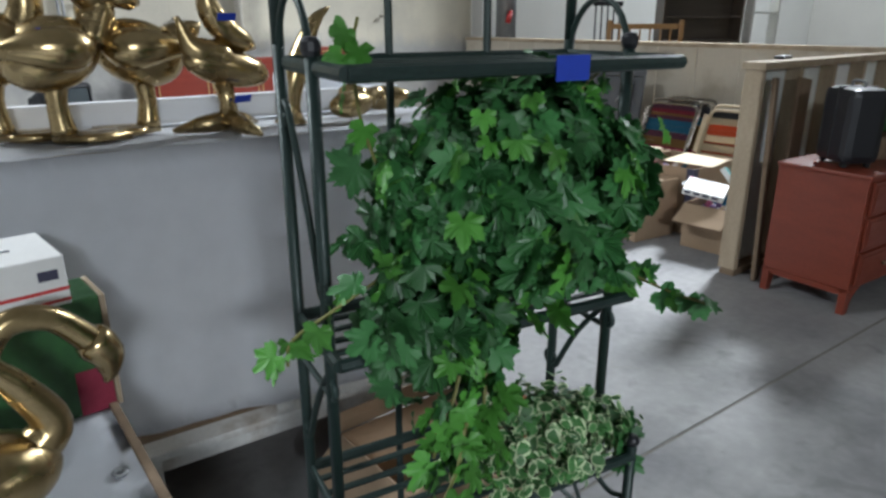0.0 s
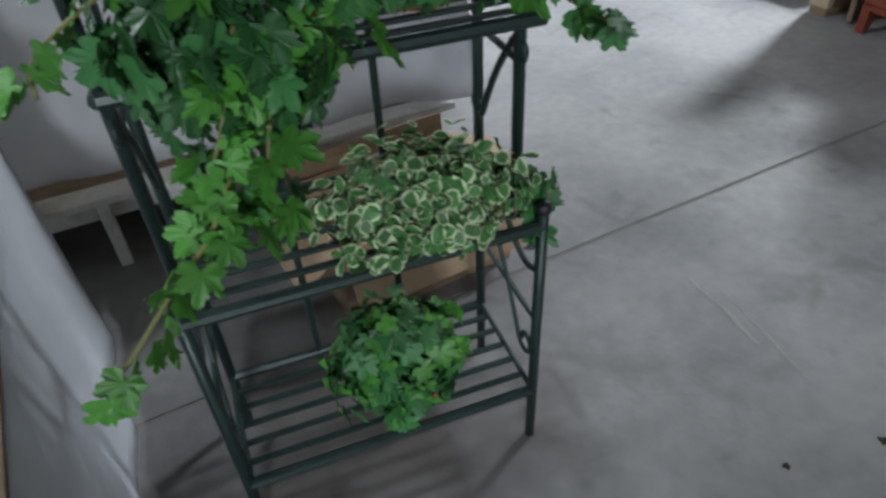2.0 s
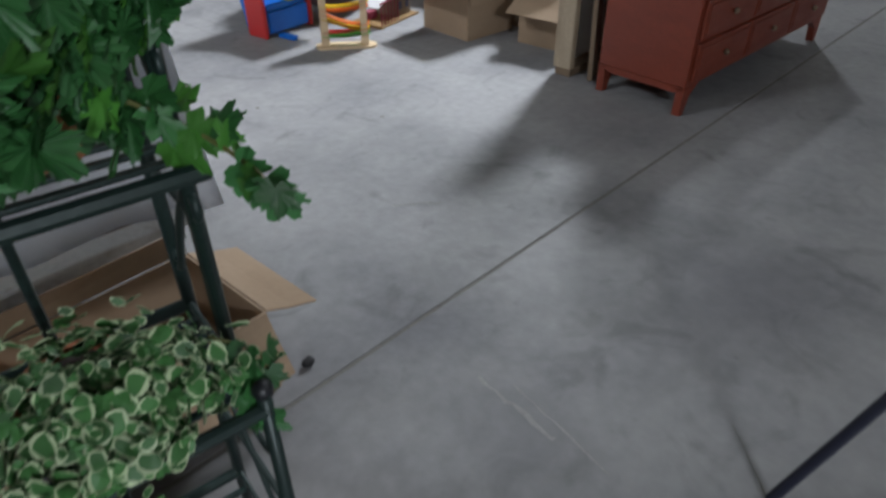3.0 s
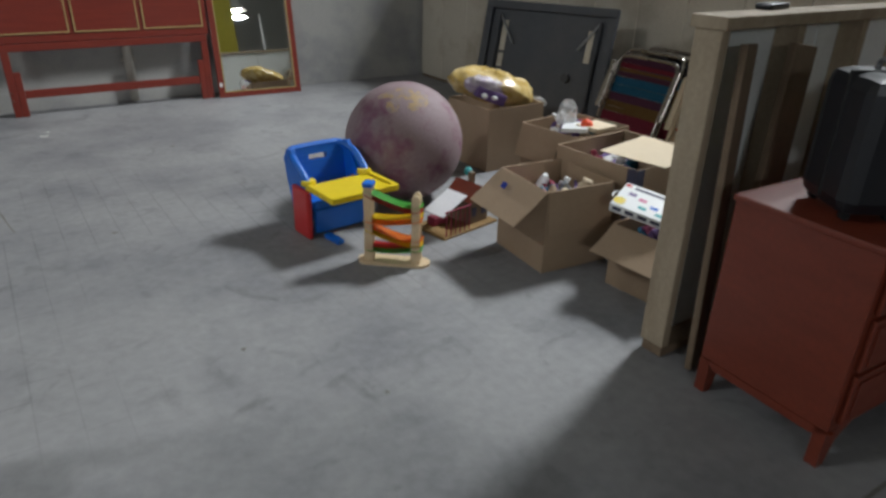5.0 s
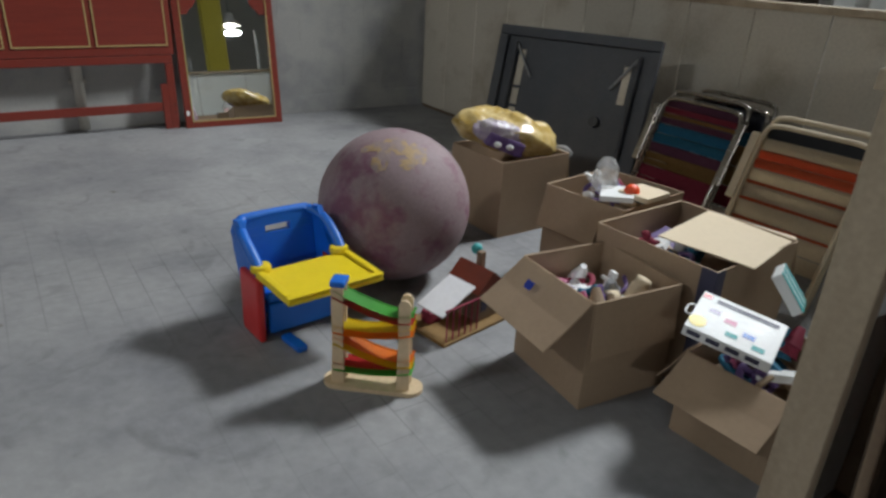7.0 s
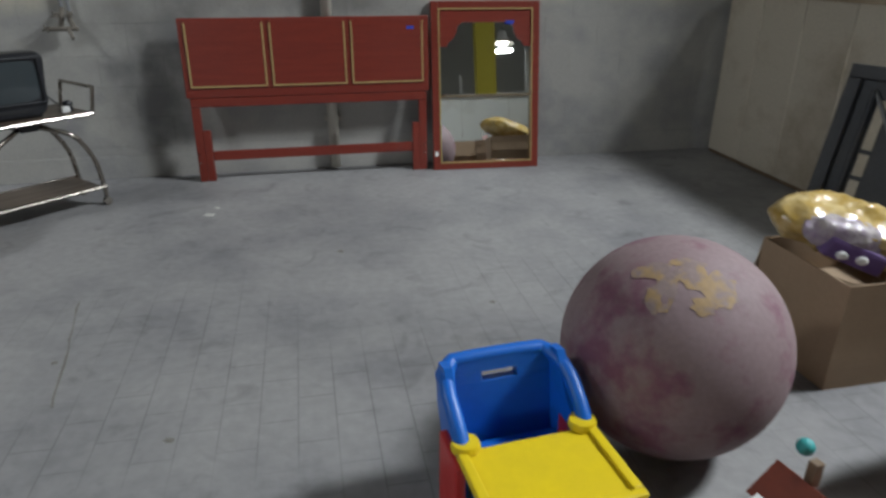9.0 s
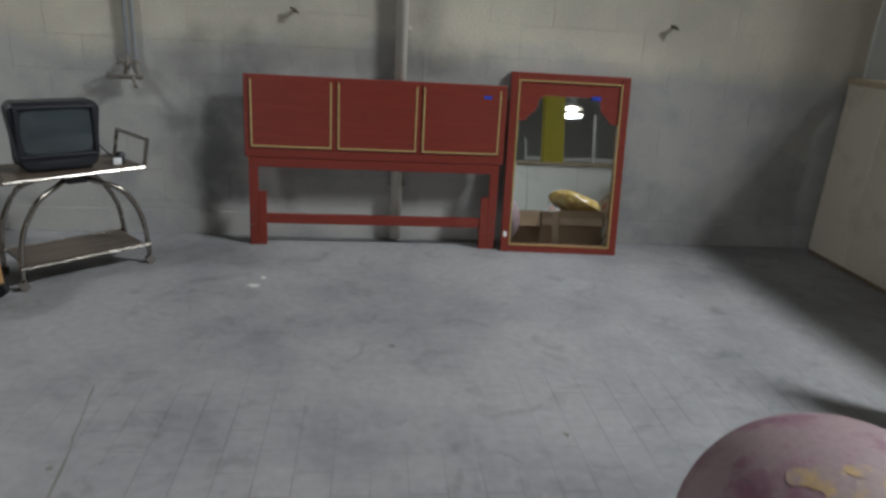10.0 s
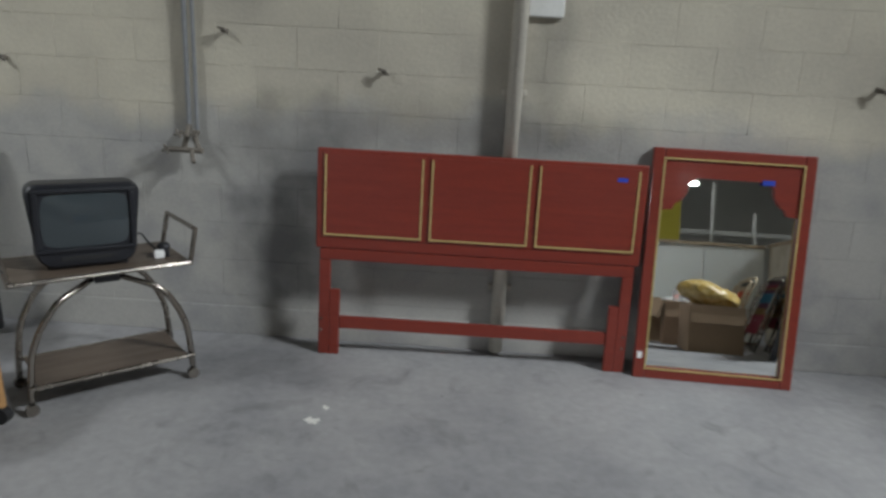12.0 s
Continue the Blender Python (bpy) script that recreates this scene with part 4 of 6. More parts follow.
def toy_shape(kind, m, mat, label, cat):
    b = bmesh.new()
    if kind == "bar":
        box(b, (-0.06, -0.02, -0.012), (0.06, 0.02, 0.012), 0.006)
    elif kind == "ball":
        ellipsoid(b, (0, 0, 0), (0.035, 0.035, 0.035), seg=14, rings=10)
    elif kind == "jar":
        lathe(b, [(0.0, 0), (0.03, 0), (0.032, 0.01), (0.032, 0.06), (0.024, 0.07), (0.026, 0.073), (0.026, 0.09), (0.0, 0.09)], 16)
    elif kind == "cone":
        lathe(b, [(0.0, 0), (0.04, 0), (0.03, 0.03), (0.034, 0.035), (0.012, 0.1), (0.0, 0.1)], 14)
    elif kind == "ring":
        tube(b, [(0.05 * math.cos(a), 0.05 * math.sin(a), 0.0) for a in (2 * math.pi * i / 18 for i in range(19))], 0.011, 8)
    elif kind == "book":
        box(b, (-0.1, -0.07, -0.012), (0.1, 0.07, 0.012), 0.003)
    elif kind == "figure":
        box(b, (-0.02, -0.014, 0), (0.02, 0.014, 0.06), 0.009)
        box(b, (-0.018, -0.011, 0.061), (0.018, 0.011, 0.09), 0.009)
        box(b, (-0.055, -0.008, 0.04), (-0.0205, 0.008, 0.054), 0.005)
        box(b, (0.0205, -0.008, 0.04), (0.055, 0.008, 0.054), 0.005)
    elif kind == "tubebar":
        tube(b, spline([(-0.09, 0, 0), (-0.03, 0.02, 0.03), (0.04, -0.01, 0.02), (0.1, 0, -0.01)], 5), 0.009, 8)
    return solid("toy", b, M[mat], label, cat, m, group="loose toys", smooth=kind in ("ball", "jar", "ring", "tubebar"))


def fill(cx, cy, z, rx, ry, n, seed, yaw=0):
    rnd = random.Random(seed)
    kinds = ["bar", "tubebar", "ring", "figure", "book", "cone"]
    cols = [("purple", "purple"), ("pink", "pink"), ("webred", "maroon"), ("white", "white"), ("cream", "cream"), ("white", "white"), ("webblue", "blue"), ("card_in", "brown"), ("steel", "grey"), ("purple", "purple")]
    for i in range(n):
        k = kinds[i % len(kinds)]
        c, word = cols[rnd.randrange(len(cols))]
        x, y = rnd.uniform(-rx, rx), rnd.uniform(-ry, ry)
        m = pose(cx, cy, z + 0.008 * i / max(1, n / 4) + 0.02, 0, 0, yaw) @ pose(x, y, 0, rnd.uniform(-35, 35), rnd.uniform(-30, 30), rnd.uniform(0, 360))
        words = {"bar": "toy block", "tubebar": "bent toy tube", "ring": "toy ring", "figure": "toy figure shape", "book": "thin picture book", "cone": "toy cone"}[k]
        toy_shape(k, m, c, "%s plastic %s lying in an open carton" % (word, words) if k != "book" else "%s %s lying in an open carton" % (word, words), "toy")


# carton A with its flaps folded out
carton(0.37, 0.385, 0.395, [("-x", 0.215, 128), ("-y", 0.2, 176), ("+x", 0.12, 172), ("+y", 0.18, 176)], "open brown carton with drooping flaps full of toys", pose(3.655, 2.59, 0, 0, 0, -6))
solid("tape_mark", block((-0.001, -0.018, -0.015), (0.001, 0.018, 0.015)), M["bluetape"], "square of blue tape on a carton flap", "tape", pose(3.598, 2.828, 0.368, 0, 38, -6))
fill(3.84, 2.78, 0.245, 0.13, 0.14, 22, 5)
toy_shape("jar", pose(3.93, 2.67, 0.3, 10, 20, 0), "cream", "cream lidded jar in the toy carton", "jar")
toy_shape("cone", pose(3.9, 2.73, 0.29, 15, -60, 20), "cream", "cream toy horn in the toy carton", "toy")
# carton B beside the partition post, a game box lying across it
carton(0.4, 0.33, 0.29, [("-x", 0.17, 122), ("+y", 0.16, 150), ("-y", 0.06, 178)], "half-hidden brown carton with one flap drooping", pose(3.87, 2.045, 0, 0, 0, 4))
fill(4.07, 2.2, 0.2, 0.12, 0.1, 12, 9)
# carton D with a cream board over it
carton(0.52, 0.5, 0.46, [("+x", 0.2, 160), ("+y", 0.2, 165)], "large open carton with dark tape on its corner", pose(4.075, 2.47, 0, 0, 0, 3), tape=True)
fill(4.25, 2.84, 0.3, 0.13, 0.1, 16, 12)
solid("cream_board", block((0, 0, 0), (0.46, 0.34, 0.005), 0.001), M["cream"], "cream card sheet lying across an open carton", "board", pose(4.2, 2.42, 0.464, 1.5, 2, 14))
# carton E behind, holding bagged toys
carton(0.45, 0.42, 0.43, [("-x", 0.19, 165), ("+y", 0.16, 170)], "open carton topped with bagged toys", pose(4.31, 3.07, 0, 0, 0, 7))
fill(4.55, 3.3, 0.36, 0.13, 0.12, 10, 15)
toy_shape("ball", pose(4.43, 3.15, 0.47), "fluo", "fluorescent orange ball on top of a carton", "ball")
toy_shape("book", pose(4.5, 3.14, 0.455, 2, 3, 12), "cream", "cream folded paper on top of a carton", "paper")
toy_shape("book", pose(4.4, 3.2, 0.45, -4, 3, 40), "white", "white magazine on top of a carton", "magazine")
b = bmesh.new()
ellipsoid(b, (0, 0, 0), (0.06, 0.05, 0.08))
for v in b.verts:
    v.co += noise.noise_vector(v.co * 25) * 0.018
solid("plastic_bag", b, M["clear"], "crumpled clear plastic bag in a carton", "bag", pose(4.42, 3.3, 0.5))
# carton C with a gold printed bag
carton(0.46, 0.44, 0.41, [("+x", 0.16, 172), ("+y", 0.16, 168)], "open carton with a gold bag bulging out of it", pose(4.32, 3.88, 0, 0, 0, 1))


def gold_bag():
    t = thing("gift_bag", "shiny gold printed film bag of toys lying on a carton", "bag", pose(4.5, 4.13, 0.405, 0, 13, -20))
    b = bmesh.new()
    ellipsoid(b, (0, 0, 0.09), (0.31, 0.17, 0.105), seg=56, rings=32)
    for v in b.verts:
        v.co += noise.noise_vector(v.co * 9) * 0.03 + noise.noise_vector(v.co * 34) * 0.011
        v.co.z = max(v.co.z, 0.0)
    part("film", b, M["goldwrap"], t, smooth=True)
    b = bmesh.new()
    ellipsoid(b, (-0.09, -0.125, 0.1), (0.15, 0.055, 0.065), seg=36, rings=20)
    for v in b.verts:
        v.co += noise.noise_vector(v.co * 28) * 0.016
    part("clear_window", b, M["wrapclear"], t, "crumpled clear film window", True)
    b = bmesh.new()
    box(b, (-0.17, -0.185, 0.01), (0.05, -0.12, 0.085), 0.015, pose(0, 0, 0, 0, 8, 0))
    part("toy_pack", b, M["purple"], t, "purple toy pack showing at the side")
    b = bmesh.new()
    for x in (-0.1, -0.03):
        ellipsoid(b, (x, -0.187, 0.05), (0.022, 0.008, 0.016), seg=10, rings=6)
    part("toy_dots", b, M["white"], t, "pale printed spots", True)
    b = bmesh.new()
    tube(b, spline([(0.28, -0.02, 0.07), (0.34, -0.05, 0.09), (0.39, -0.04, 0.06), (0.36, 0.02, 0.05)], 6), 0.014, 8)
    part("bow", b, M["clear"], t, "twisted clear film end", True)
    return t


gold_bag()


def game_box():
    t = thing("board_game", "white boxed board game with coloured print", "game", pose(3.945, 2.3, 0.358, 14, 8, -68) @ Matrix.Scale(0.87, 4))
    w, d, h = 0.29, 0.21, 0.045
    part("box", block((-w / 2, -d / 2, 0), (w / 2, d / 2, h), 0.003), M["white"], t)
    z = h + 0.0006
    b = bmesh.new()
    box(b, (-0.09, 0.065, z), (0.12, 0.085, z + 0.0006))
    part("title_bar", b, M["ink"], t, "dark line of print")
    b = bmesh.new()
    box(b, (-0.14, 0.07, z), (-0.11, 0.095, z + 0.0006))
    part("corner_mark", b, M["redp"], t, "red corner mark")
    b = bmesh.new()
    lathe(b, [(0.0, z), (0.03, z), (0.03, z + 0.0006), (0.0, z + 0.0006)], 20, (-0.115, -0.06, 0))
    part("round_mark", b, M["yellow"], t, "round yellow mark")
    for x, y, c, lab in ((-0.02, 0.0, "pink", "pink picture"), (0.05, -0.03, "blue", "blue picture"), (0.09, -0.07, "teal", "green picture"), (0.0, -0.06, "teal", "teal picture"), (-0.08, 0.02, "purple", "plum picture")):
        b = bmesh.new()
        box(b, (x - 0.02, y - 0.012, z), (x + 0.02, y + 0.012, z + 0.0006))
        part("print_patch", b, M[c], t, lab)
    b = bmesh.new()
    for k in range(4):
        box(b, (-0.13 + k * 0.065, -d / 2 - 0.0014, 0.014), (-0.085 + k * 0.065, -d / 2 - 0.0006, 0.034))
    part("side_print", b, M["ink"], t)
    b = bmesh.new()
    tube(b, spline([(-w / 2, -0.03, 0.03), (-w / 2 - 0.022, -0.02, 0.03), (-w / 2 - 0.022, 0.02, 0.03), (-w / 2, 0.03, 0.03)], 4), 0.004, 6)
    part("handle", b, M["white"], t)
    return t


game_box()
b = block((-0.1, -0.07, 0), (0.1, 0.07, 0.035), 0.006)
t = thing("teal_pack", "teal and white striped pack standing in a carton", "box", pose(4.3, 2.36, 0.39, 50, 10, 25))
part("body", b, M["white"], t)
for k in range(3):
    part("stripe", block((-0.1 + 0.07 * k, -0.07, 0.0355), (-0.06 + 0.07 * k, 0.07, 0.0362)), M["teal"], t)


# ---- exercise ball ----
def exercise_ball():
    r = 0.334
    t = thing("exercise_ball", "large dusty purple rubber ball with worn yellow print", "ball", pose(3.635, 3.785, 0))
    b = bmesh.new()
    bmesh.ops.create_uvsphere(b, u_segments=64, v_segments=40, radius=r)
    for v in b.verts:
        v.co.z = max(v.co.z, -r + 0.006) + r - 0.006
    part("shell", b, M["ball"], t, smooth=True)
    # worn yellow lettering left as irregular patches on the upper side
    rnd = random.Random(3)
    b = bmesh.new()
    ctr = Vector((-0.25, -0.45, 0.86)).normalized()
    side = ctr.cross(Vector((0, 0, 1))).normalized()
    upv = side.cross(ctr)
    for cx, cy, w, h, n in ((-0.09, 0.01, 0.05, 0.06, 9), (-0.02, 0.03, 0.045, 0.04, 8), (0.05, 0.0, 0.03, 0.09, 9), (0.1, 0.04, 0.05, 0.03, 8), (-0.05, -0.055, 0.035, 0.028, 8), (0.085, -0.05, 0.025, 0.045, 8), (0.0, 0.075, 0.05, 0.02, 8)):
        ring = []
        mid = None
        for k in range(n * 2):
            a = math.pi * k / n
            q = 1 + rnd.uniform(-0.3, 0.25)
            d = (ctr * r + side * (cx + w * q * math.cos(a)) + upv * (cy + h * q * math.sin(a))).normalized()
            ring.append(b.verts.new(d * (r + 0.0012) + Vector((0, 0, r - 0.006))))
        d = (ctr * r + side * cx + upv * cy).normalized()
        c = b.verts.new(d * (r + 0.0035) + Vector((0, 0, r - 0.006)))
        for k in range(len(ring)):
            b.faces.new((c, ring[k], ring[(k + 1) % len(ring)]))
    part("print", b, M["ballyellow"], t, "worn yellow print patches", True)
    return t


exercise_ball()


# ---- child's chair with a tray ----
def toddler_chair():
    t = thing("toddler_chair", "blue and red plastic child's chair with yellow tray", "chair", pose(3.083, 3.597, 0, 0, 0, 5) @ Matrix.Diagonal((1.05, 1.0, 0.95, 1.0)))
    w, d, h = 0.33, 0.36, 0.43
    b = bmesh.new()
    tilt = pose(0, 0.06, 0, -9)
    # back in pieces round a hand slot
    slot = (-0.05, 0.05, 0.355, 0.385)
    prism(b, [(-w / 2 + 0.02, 0.02), (-w / 2, 0.3), (-w / 2, 0.355), (w / 2, 0.355), (w / 2, 0.3), (w / 2 - 0.02, 0.02)], 0, 0.035, tilt)
    prism(b, [(-w / 2, 0.3555), (-w / 2 - 0.003, 0.3845), (slot[0], 0.3845), (slot[0], 0.3555)], 0, 0.035, tilt)
    prism(b, [(slot[1], 0.3555), (slot[1], 0.3845), (w / 2 + 0.003, 0.3845), (w / 2, 0.3555)], 0, 0.035, tilt)
    prism(b, [(-w / 2 - 0.003, 0.385), (-w / 2 + 0.012, 0.415), (-w / 2 + 0.05, h), (w / 2 - 0.05, h), (w / 2 - 0.012, 0.415), (w / 2 + 0.003, 0.385)], 0, 0.035, tilt)
    part("backrest", b, M["blue"], t, "blue backrest with a hand slot")
    for s in (-1, 1):
        b = bmesh.new()
        o = [(0.05, 0.03), (0.1, 0.43), (0.05, 0.44), (-0.02, 0.33), (-0.1, 0.27), (-0.1, 0.03)]
        prism(b, o, 0, 0.022, pose(s * (w / 2 - 0.011) - 0.011, 0.03, 0, 0, 0, 90) @ pose(0, -0.022, 0))
        part("side_wing", b, M["blue"], t)
    rim = [(-w / 2 + 0.005, -0.085, 0.285), (-w / 2 + 0.002, -0.02, 0.345), (-w / 2 + 0.004, 0.06, 0.392), (-w / 2 + 0.03, 0.135, 0.413), (-w / 2 + 0.08, 0.145, 0.418)]
    b = bmesh.new()
    tube(b, spline(rim + [(-x, y, z) for x, y, z in rim[::-1]], 6), 0.021, 12)
    part("rim", b, M["blue"], t, "thick rounded blue rim", True)
    part("seat", block((-w / 2 + 0.024, -0.09, 0.15), (w / 2 - 0.024, 0.06, 0.19), 0.012), M["blue"], t)
    part("front_apron", block((-w / 2 + 0.024, -0.1, 0.02), (w / 2 - 0.024, -0.075, 0.149), 0.01), M["blue"], t)
    for s in (-1, 1):
        part("side_panel", block((s * w / 2 - 0.022, -0.11, 0.0), (s * w / 2 + 0.004, 0.05, 0.265), 0.012), M["redp"], t, "red side panel")
    b = bmesh.new()
    z = 0.27
    box(b, (-w / 2 - 0.015, -0.345, z), (w / 2 + 0.015, -0.075, z + 0.022), 0.01)
    box(b, (-w / 2 - 0.015, -0.345, z + 0.0225), (w / 2 + 0.015, -0.32, z + 0.034), 0.006)
    box(b, (-w / 2 - 0.015, -0.319, z + 0.0225), (-w / 2 + 0.01, -0.095, z + 0.034), 0.006)
    box(b, (w / 2 - 0.01, -0.319, z + 0.0225), (w / 2 + 0.015, -0.095, z + 0.034), 0.006)
    for s in (-1, 1):
        lathe(b, [(0.0, z + 0.02), (0.035, z + 0.02), (0.037, z + 0.03), (0.033, z + 0.045), (0.0, z + 0.048)], 16, (s * (w / 2 - 0.012), -0.07, 0))
    part("tray", b, M["yellow"], t, "yellow tray with a raised rim")
    return t


toddler_chair()


# ---- wooden ramp racer ----
def ramp_toy():
    L = 0.33
    t = thing("ramp_toy", "birch toy ramp tower with curved coloured tracks", "toy", pose(3.012, 3.15, 0, 0, 0, -41))
    b = bmesh.new()
    o = []
    for k in range(24):
        a = 2 * math.pi * k / 24
        cx = L - 0.045 if math.cos(a) > 0 else 0.045
        o.append((cx + 0.05 * math.cos(a), 0.05 * math.sin(a)))
    prism(b, o, 0, 0.014, pose(0, 0, 0.014, -90, 0, 0))
    part("base", b, M["birch"], t)
    for x in (0.05, L - 0.06):
        for y in (-0.028, 0.016):
            top = 0.385 if x < 0.1 else 0.35
            b = bmesh.new()
            ro = [(x - 0.022, 0.0145), (x - 0.018, 0.2), (x - 0.02, top - 0.02), (x - 0.012, top - 0.004), (x, top), (x + 0.012, top - 0.004), (x + 0.02, top - 0.02), (x + 0.018, 0.2), (x + 0.022, 0.0145)]
            prism(b, ro, y, y + 0.012)
            part("upright", b, M["birch"], t)
    levels = ((0.355, 0.29, "green", "redp"), (0.225, 0.245, "yellow", "orange"), (0.185, 0.125, "orange", "yellow"), (0.085, 0.1, "redp", "green"))
    for k, (z0, z1, c1, c2) in enumerate(levels):
        for off, c in ((0.004, c1), (-0.017, c2)):
            zm = min(z0, z1) - 0.012
            pts = spline([(0.035, 0, z0 + off), (L * 0.4, 0, (z0 * 0.45 + zm * 0.55) + off), (L * 0.7, 0, zm + 0.006 + off if z0 > z1 else (z1 + zm) / 2 + off), (L - 0.03, 0, z1 + off)], 5)
            grid = [[(p.x, y, p.z) for y in (-0.038, 0.038)] for p in pts]
            if c == c1:
                grid = [[(p.x, y, p.z + dz) for y, dz in ((-0.036, 0.004), (-0.03, 0.0), (0.03, 0.0), (0.036, 0.004))] for p in pts]
            part("track", sheet(grid, 0.006 if c == c1 else 0.014), M[c], t)
    b = bmesh.new()
    box(b, (0.026, -0.032, 0.372), (0.076, 0.032, 0.392), 0.006)
    part("top_flag", b, M["blue"], t, "small blue start gate")
    return t


ramp_toy()


# ---- dolls' house playset ----
def playset():
    t = thing("toy_playset", "small red and brown toy house set with bars", "toy", pose(3.475, 3.115, 0, 0, 0, 10) @ Matrix.Scale(1.1, 4))
    part("base", block((0, 0, 0), (0.36, 0.22, 0.012), 0.003), M["webbrown"], t)
    part("house", block((0.2, 0.04, 0.0125), (0.33, 0.19, 0.13), 0.004), M["lumber_dark"], t)
    b = bmesh.new()
    prism(b, [(0.185, 0.1305), (0.345, 0.1305), (0.265, 0.2)], 0.03, 0.2)
    part("roof", b, M["redchest"], t, "dark red pitched roof")
    part("chimney", block((0.29, 0.12, 0.17), (0.315, 0.145, 0.235), 0.003), M["lumber_dark"], t)
    for x in (0.215, 0.28):
        part("window", block((x, 0.036, 0.05), (x + 0.03, 0.0395, 0.095), 0.002), M["ink"], t)
    part("ramp", block((0.04, 0.02, 0.075), (0.21, 0.15, 0.081), 0.002, pose(0, 0, 0.02, 0, -24, 0)), M["gloss"], t, "glossy white sloping board")
    for k in range(6):
        part("bar", tube(bmesh.new(), [(0.02 + 0.03 * k, 0.012, 0.0125), (0.02 + 0.03 * k, 0.012, 0.13)], 0.0035, 6), M["webred"], t)
    part("top_bar", tube(bmesh.new(), [(0.01, 0.012, 0.132), (0.18, 0.012, 0.132)], 0.004, 6), M["webred"], t)
    part("little_car", block((0.05, 0.13, 0.0125), (0.14, 0.18, 0.06), 0.012), M["webred"], t)
    b = bmesh.new()
    ellipsoid(b, (0.35, 0.2, 0.21), (0.022, 0.022, 0.022), seg=10, rings=8)
    part("finial", b, M["teal"], t, "teal knob", True)
    return t


playset()
toy_shape("bar", pose(3.0, 3.4, 0.014, 0, 0, 100), "blue", "small blue plastic toy on the floor", "toy")


# ---- folded card table against the far partition ----
def card_table():
    t = thing("card_table", "square black folding table leaning with its underside out", "table", pose(5.22, 3.83, 0, 0, 14, 21))
    s = 1.0
    W = 1.05
    part("top", block((0, 0, 0.0), (0.02, W, s), 0.006), M["slate"], t)
    for a, b_ in (((-0.03, 0, 0), (-0.001, W, 0.06)), ((-0.03, 0, s - 0.06), (-0.001, W, s)), ((-0.03, 0, 0.0605), (-0.001, 0.06, s - 0.0605)), ((-0.03, W - 0.06, 0.0605), (-0.001, W, s - 0.0605))):
        part("rim", block(a, b_, 0.006), M["slate"], t)
    for y in (0.11, W - 0.13):
        part("leg", tube(bmesh.new(), [(-0.02, y, 0.1), (-0.02, y, s - 0.1)], 0.013), M["slate"], t)
    for y0, y1, z in ((0.11, 0.25, s - 0.3), (W - 0.13, W - 0.27, s - 0.3)):
        part("brace", tube(bmesh.new(), [(-0.016, y0, z + 0.2), (-0.016, y1, z)], 0.009), M["steel"], t, "bare metal leg brace")
    for y, z0, z1 in ((W - 0.2, 0.34, 0.5), (W - 0.2, 0.52, 0.62), (W - 0.2, 0.64, 0.86), (0.15, 0.62, 0.84)):
        part("hinge_plate", block((-0.006, y, z0), (-0.0005, y + 0.045, z1), 0.002), M["panel"], t, "worn bare hinge plate")
    b = bmesh.new()
    tube(b, [(-0.035, 0.3, 0.5), (-0.002, 0.3, 0.5)], 0.03, 14)
    part("latch", b, M["black"], t)
    return t


card_table()


# ---- folded webbed garden chairs ----
def lawn_chair(m, webs, label, metal="chrome", group="folded garden chairs"):
    t = thing("folding_chair", label, "chair", m, group)
    w, h = 0.52, 0.8
    for x, o in ((-0.018, 0.0), (-0.055, 0.05)):
        hh = h - o
        b = bmesh.new()
        tube(b, [(x, 0.02, 0.0)] + [(x, 0.02, 0.15)] + spline([(x, 0.02, hh - 0.08), (x, 0.04, hh - 0.015), (x, 0.1, hh)], 4) + spline([(x, w - 0.1, hh), (x, w - 0.04, hh - 0.015), (x, w - 0.02, hh - 0.08)], 4) + [(x, w - 0.02, 0.0)], 0.012, 8)
        part("frame_tube", b, M[metal], t, smooth=True)
    for s in (0.0, w):
        part("arm", block((-0.08, s - 0.02, 0.38), (-0.068, s + 0.02, 0.7), 0.005), M[metal], t)
    z = h - 0.06
    for k, (c, hgt) in enumerate(webs):
        n = 10
        grid = [[(-0.036 - 0.012 * math.sin(math.pi * j / n) - 0.004 * (k % 2) + 0.01 * q, 0.03 + (w - 0.06) * j / n, z - hgt * q) for j in range(n + 1)] for q in (0, 0.5, 1)]
        part("web_strap", sheet(grid, 0.004), M[c], t)
        z -= hgt + 0.004
    for zz in (0.25, 0.5):
        part("cross_tube", tube(bmesh.new(), [(-0.018, 0.02, zz), (-0.018, w - 0.02, zz)], 0.009), M[metal], t)
    return t


lawn_chair(pose(5.06, 3.22, 0, 0, 22, 0), [("webpurple", 0.035), ("webred", 0.03), ("webbrown", 0.02), ("webpurple", 0.03), ("webblue", 0.05), ("webblue", 0.05), ("webpurple", 0.05), ("webbrown", 0.035), ("webbrown", 0.03), ("webred", 0.06), ("webred", 0.07), ("webred", 0.06)],
           "folded chrome garden chair with blue and maroon straps")
lawn_chair(pose(5.2, 3.16, 0, 0, 20, -2), [("navy", 0.1), ("webblue", 0.07), ("webbrown", 0.1), ("webbrown", 0.1), ("webred", 0.1)],
           "second folded chrome garden chair stacked behind")
lawn_chair(pose(5.0, 2.56, 0, 0, 22, 3), [("black", 0.05), ("webcream", 0.05), ("weborange", 0.04), ("weborange", 0.04), ("webcream", 0.055), ("weborange", 0.012), ("webcream", 0.06), ("weborange", 0.012), ("webcream", 0.07), ("weborange", 0.012), ("webcream", 0.07), ("webcream", 0.07)],
           "folded garden chair with cream and orange straps", "webcream")


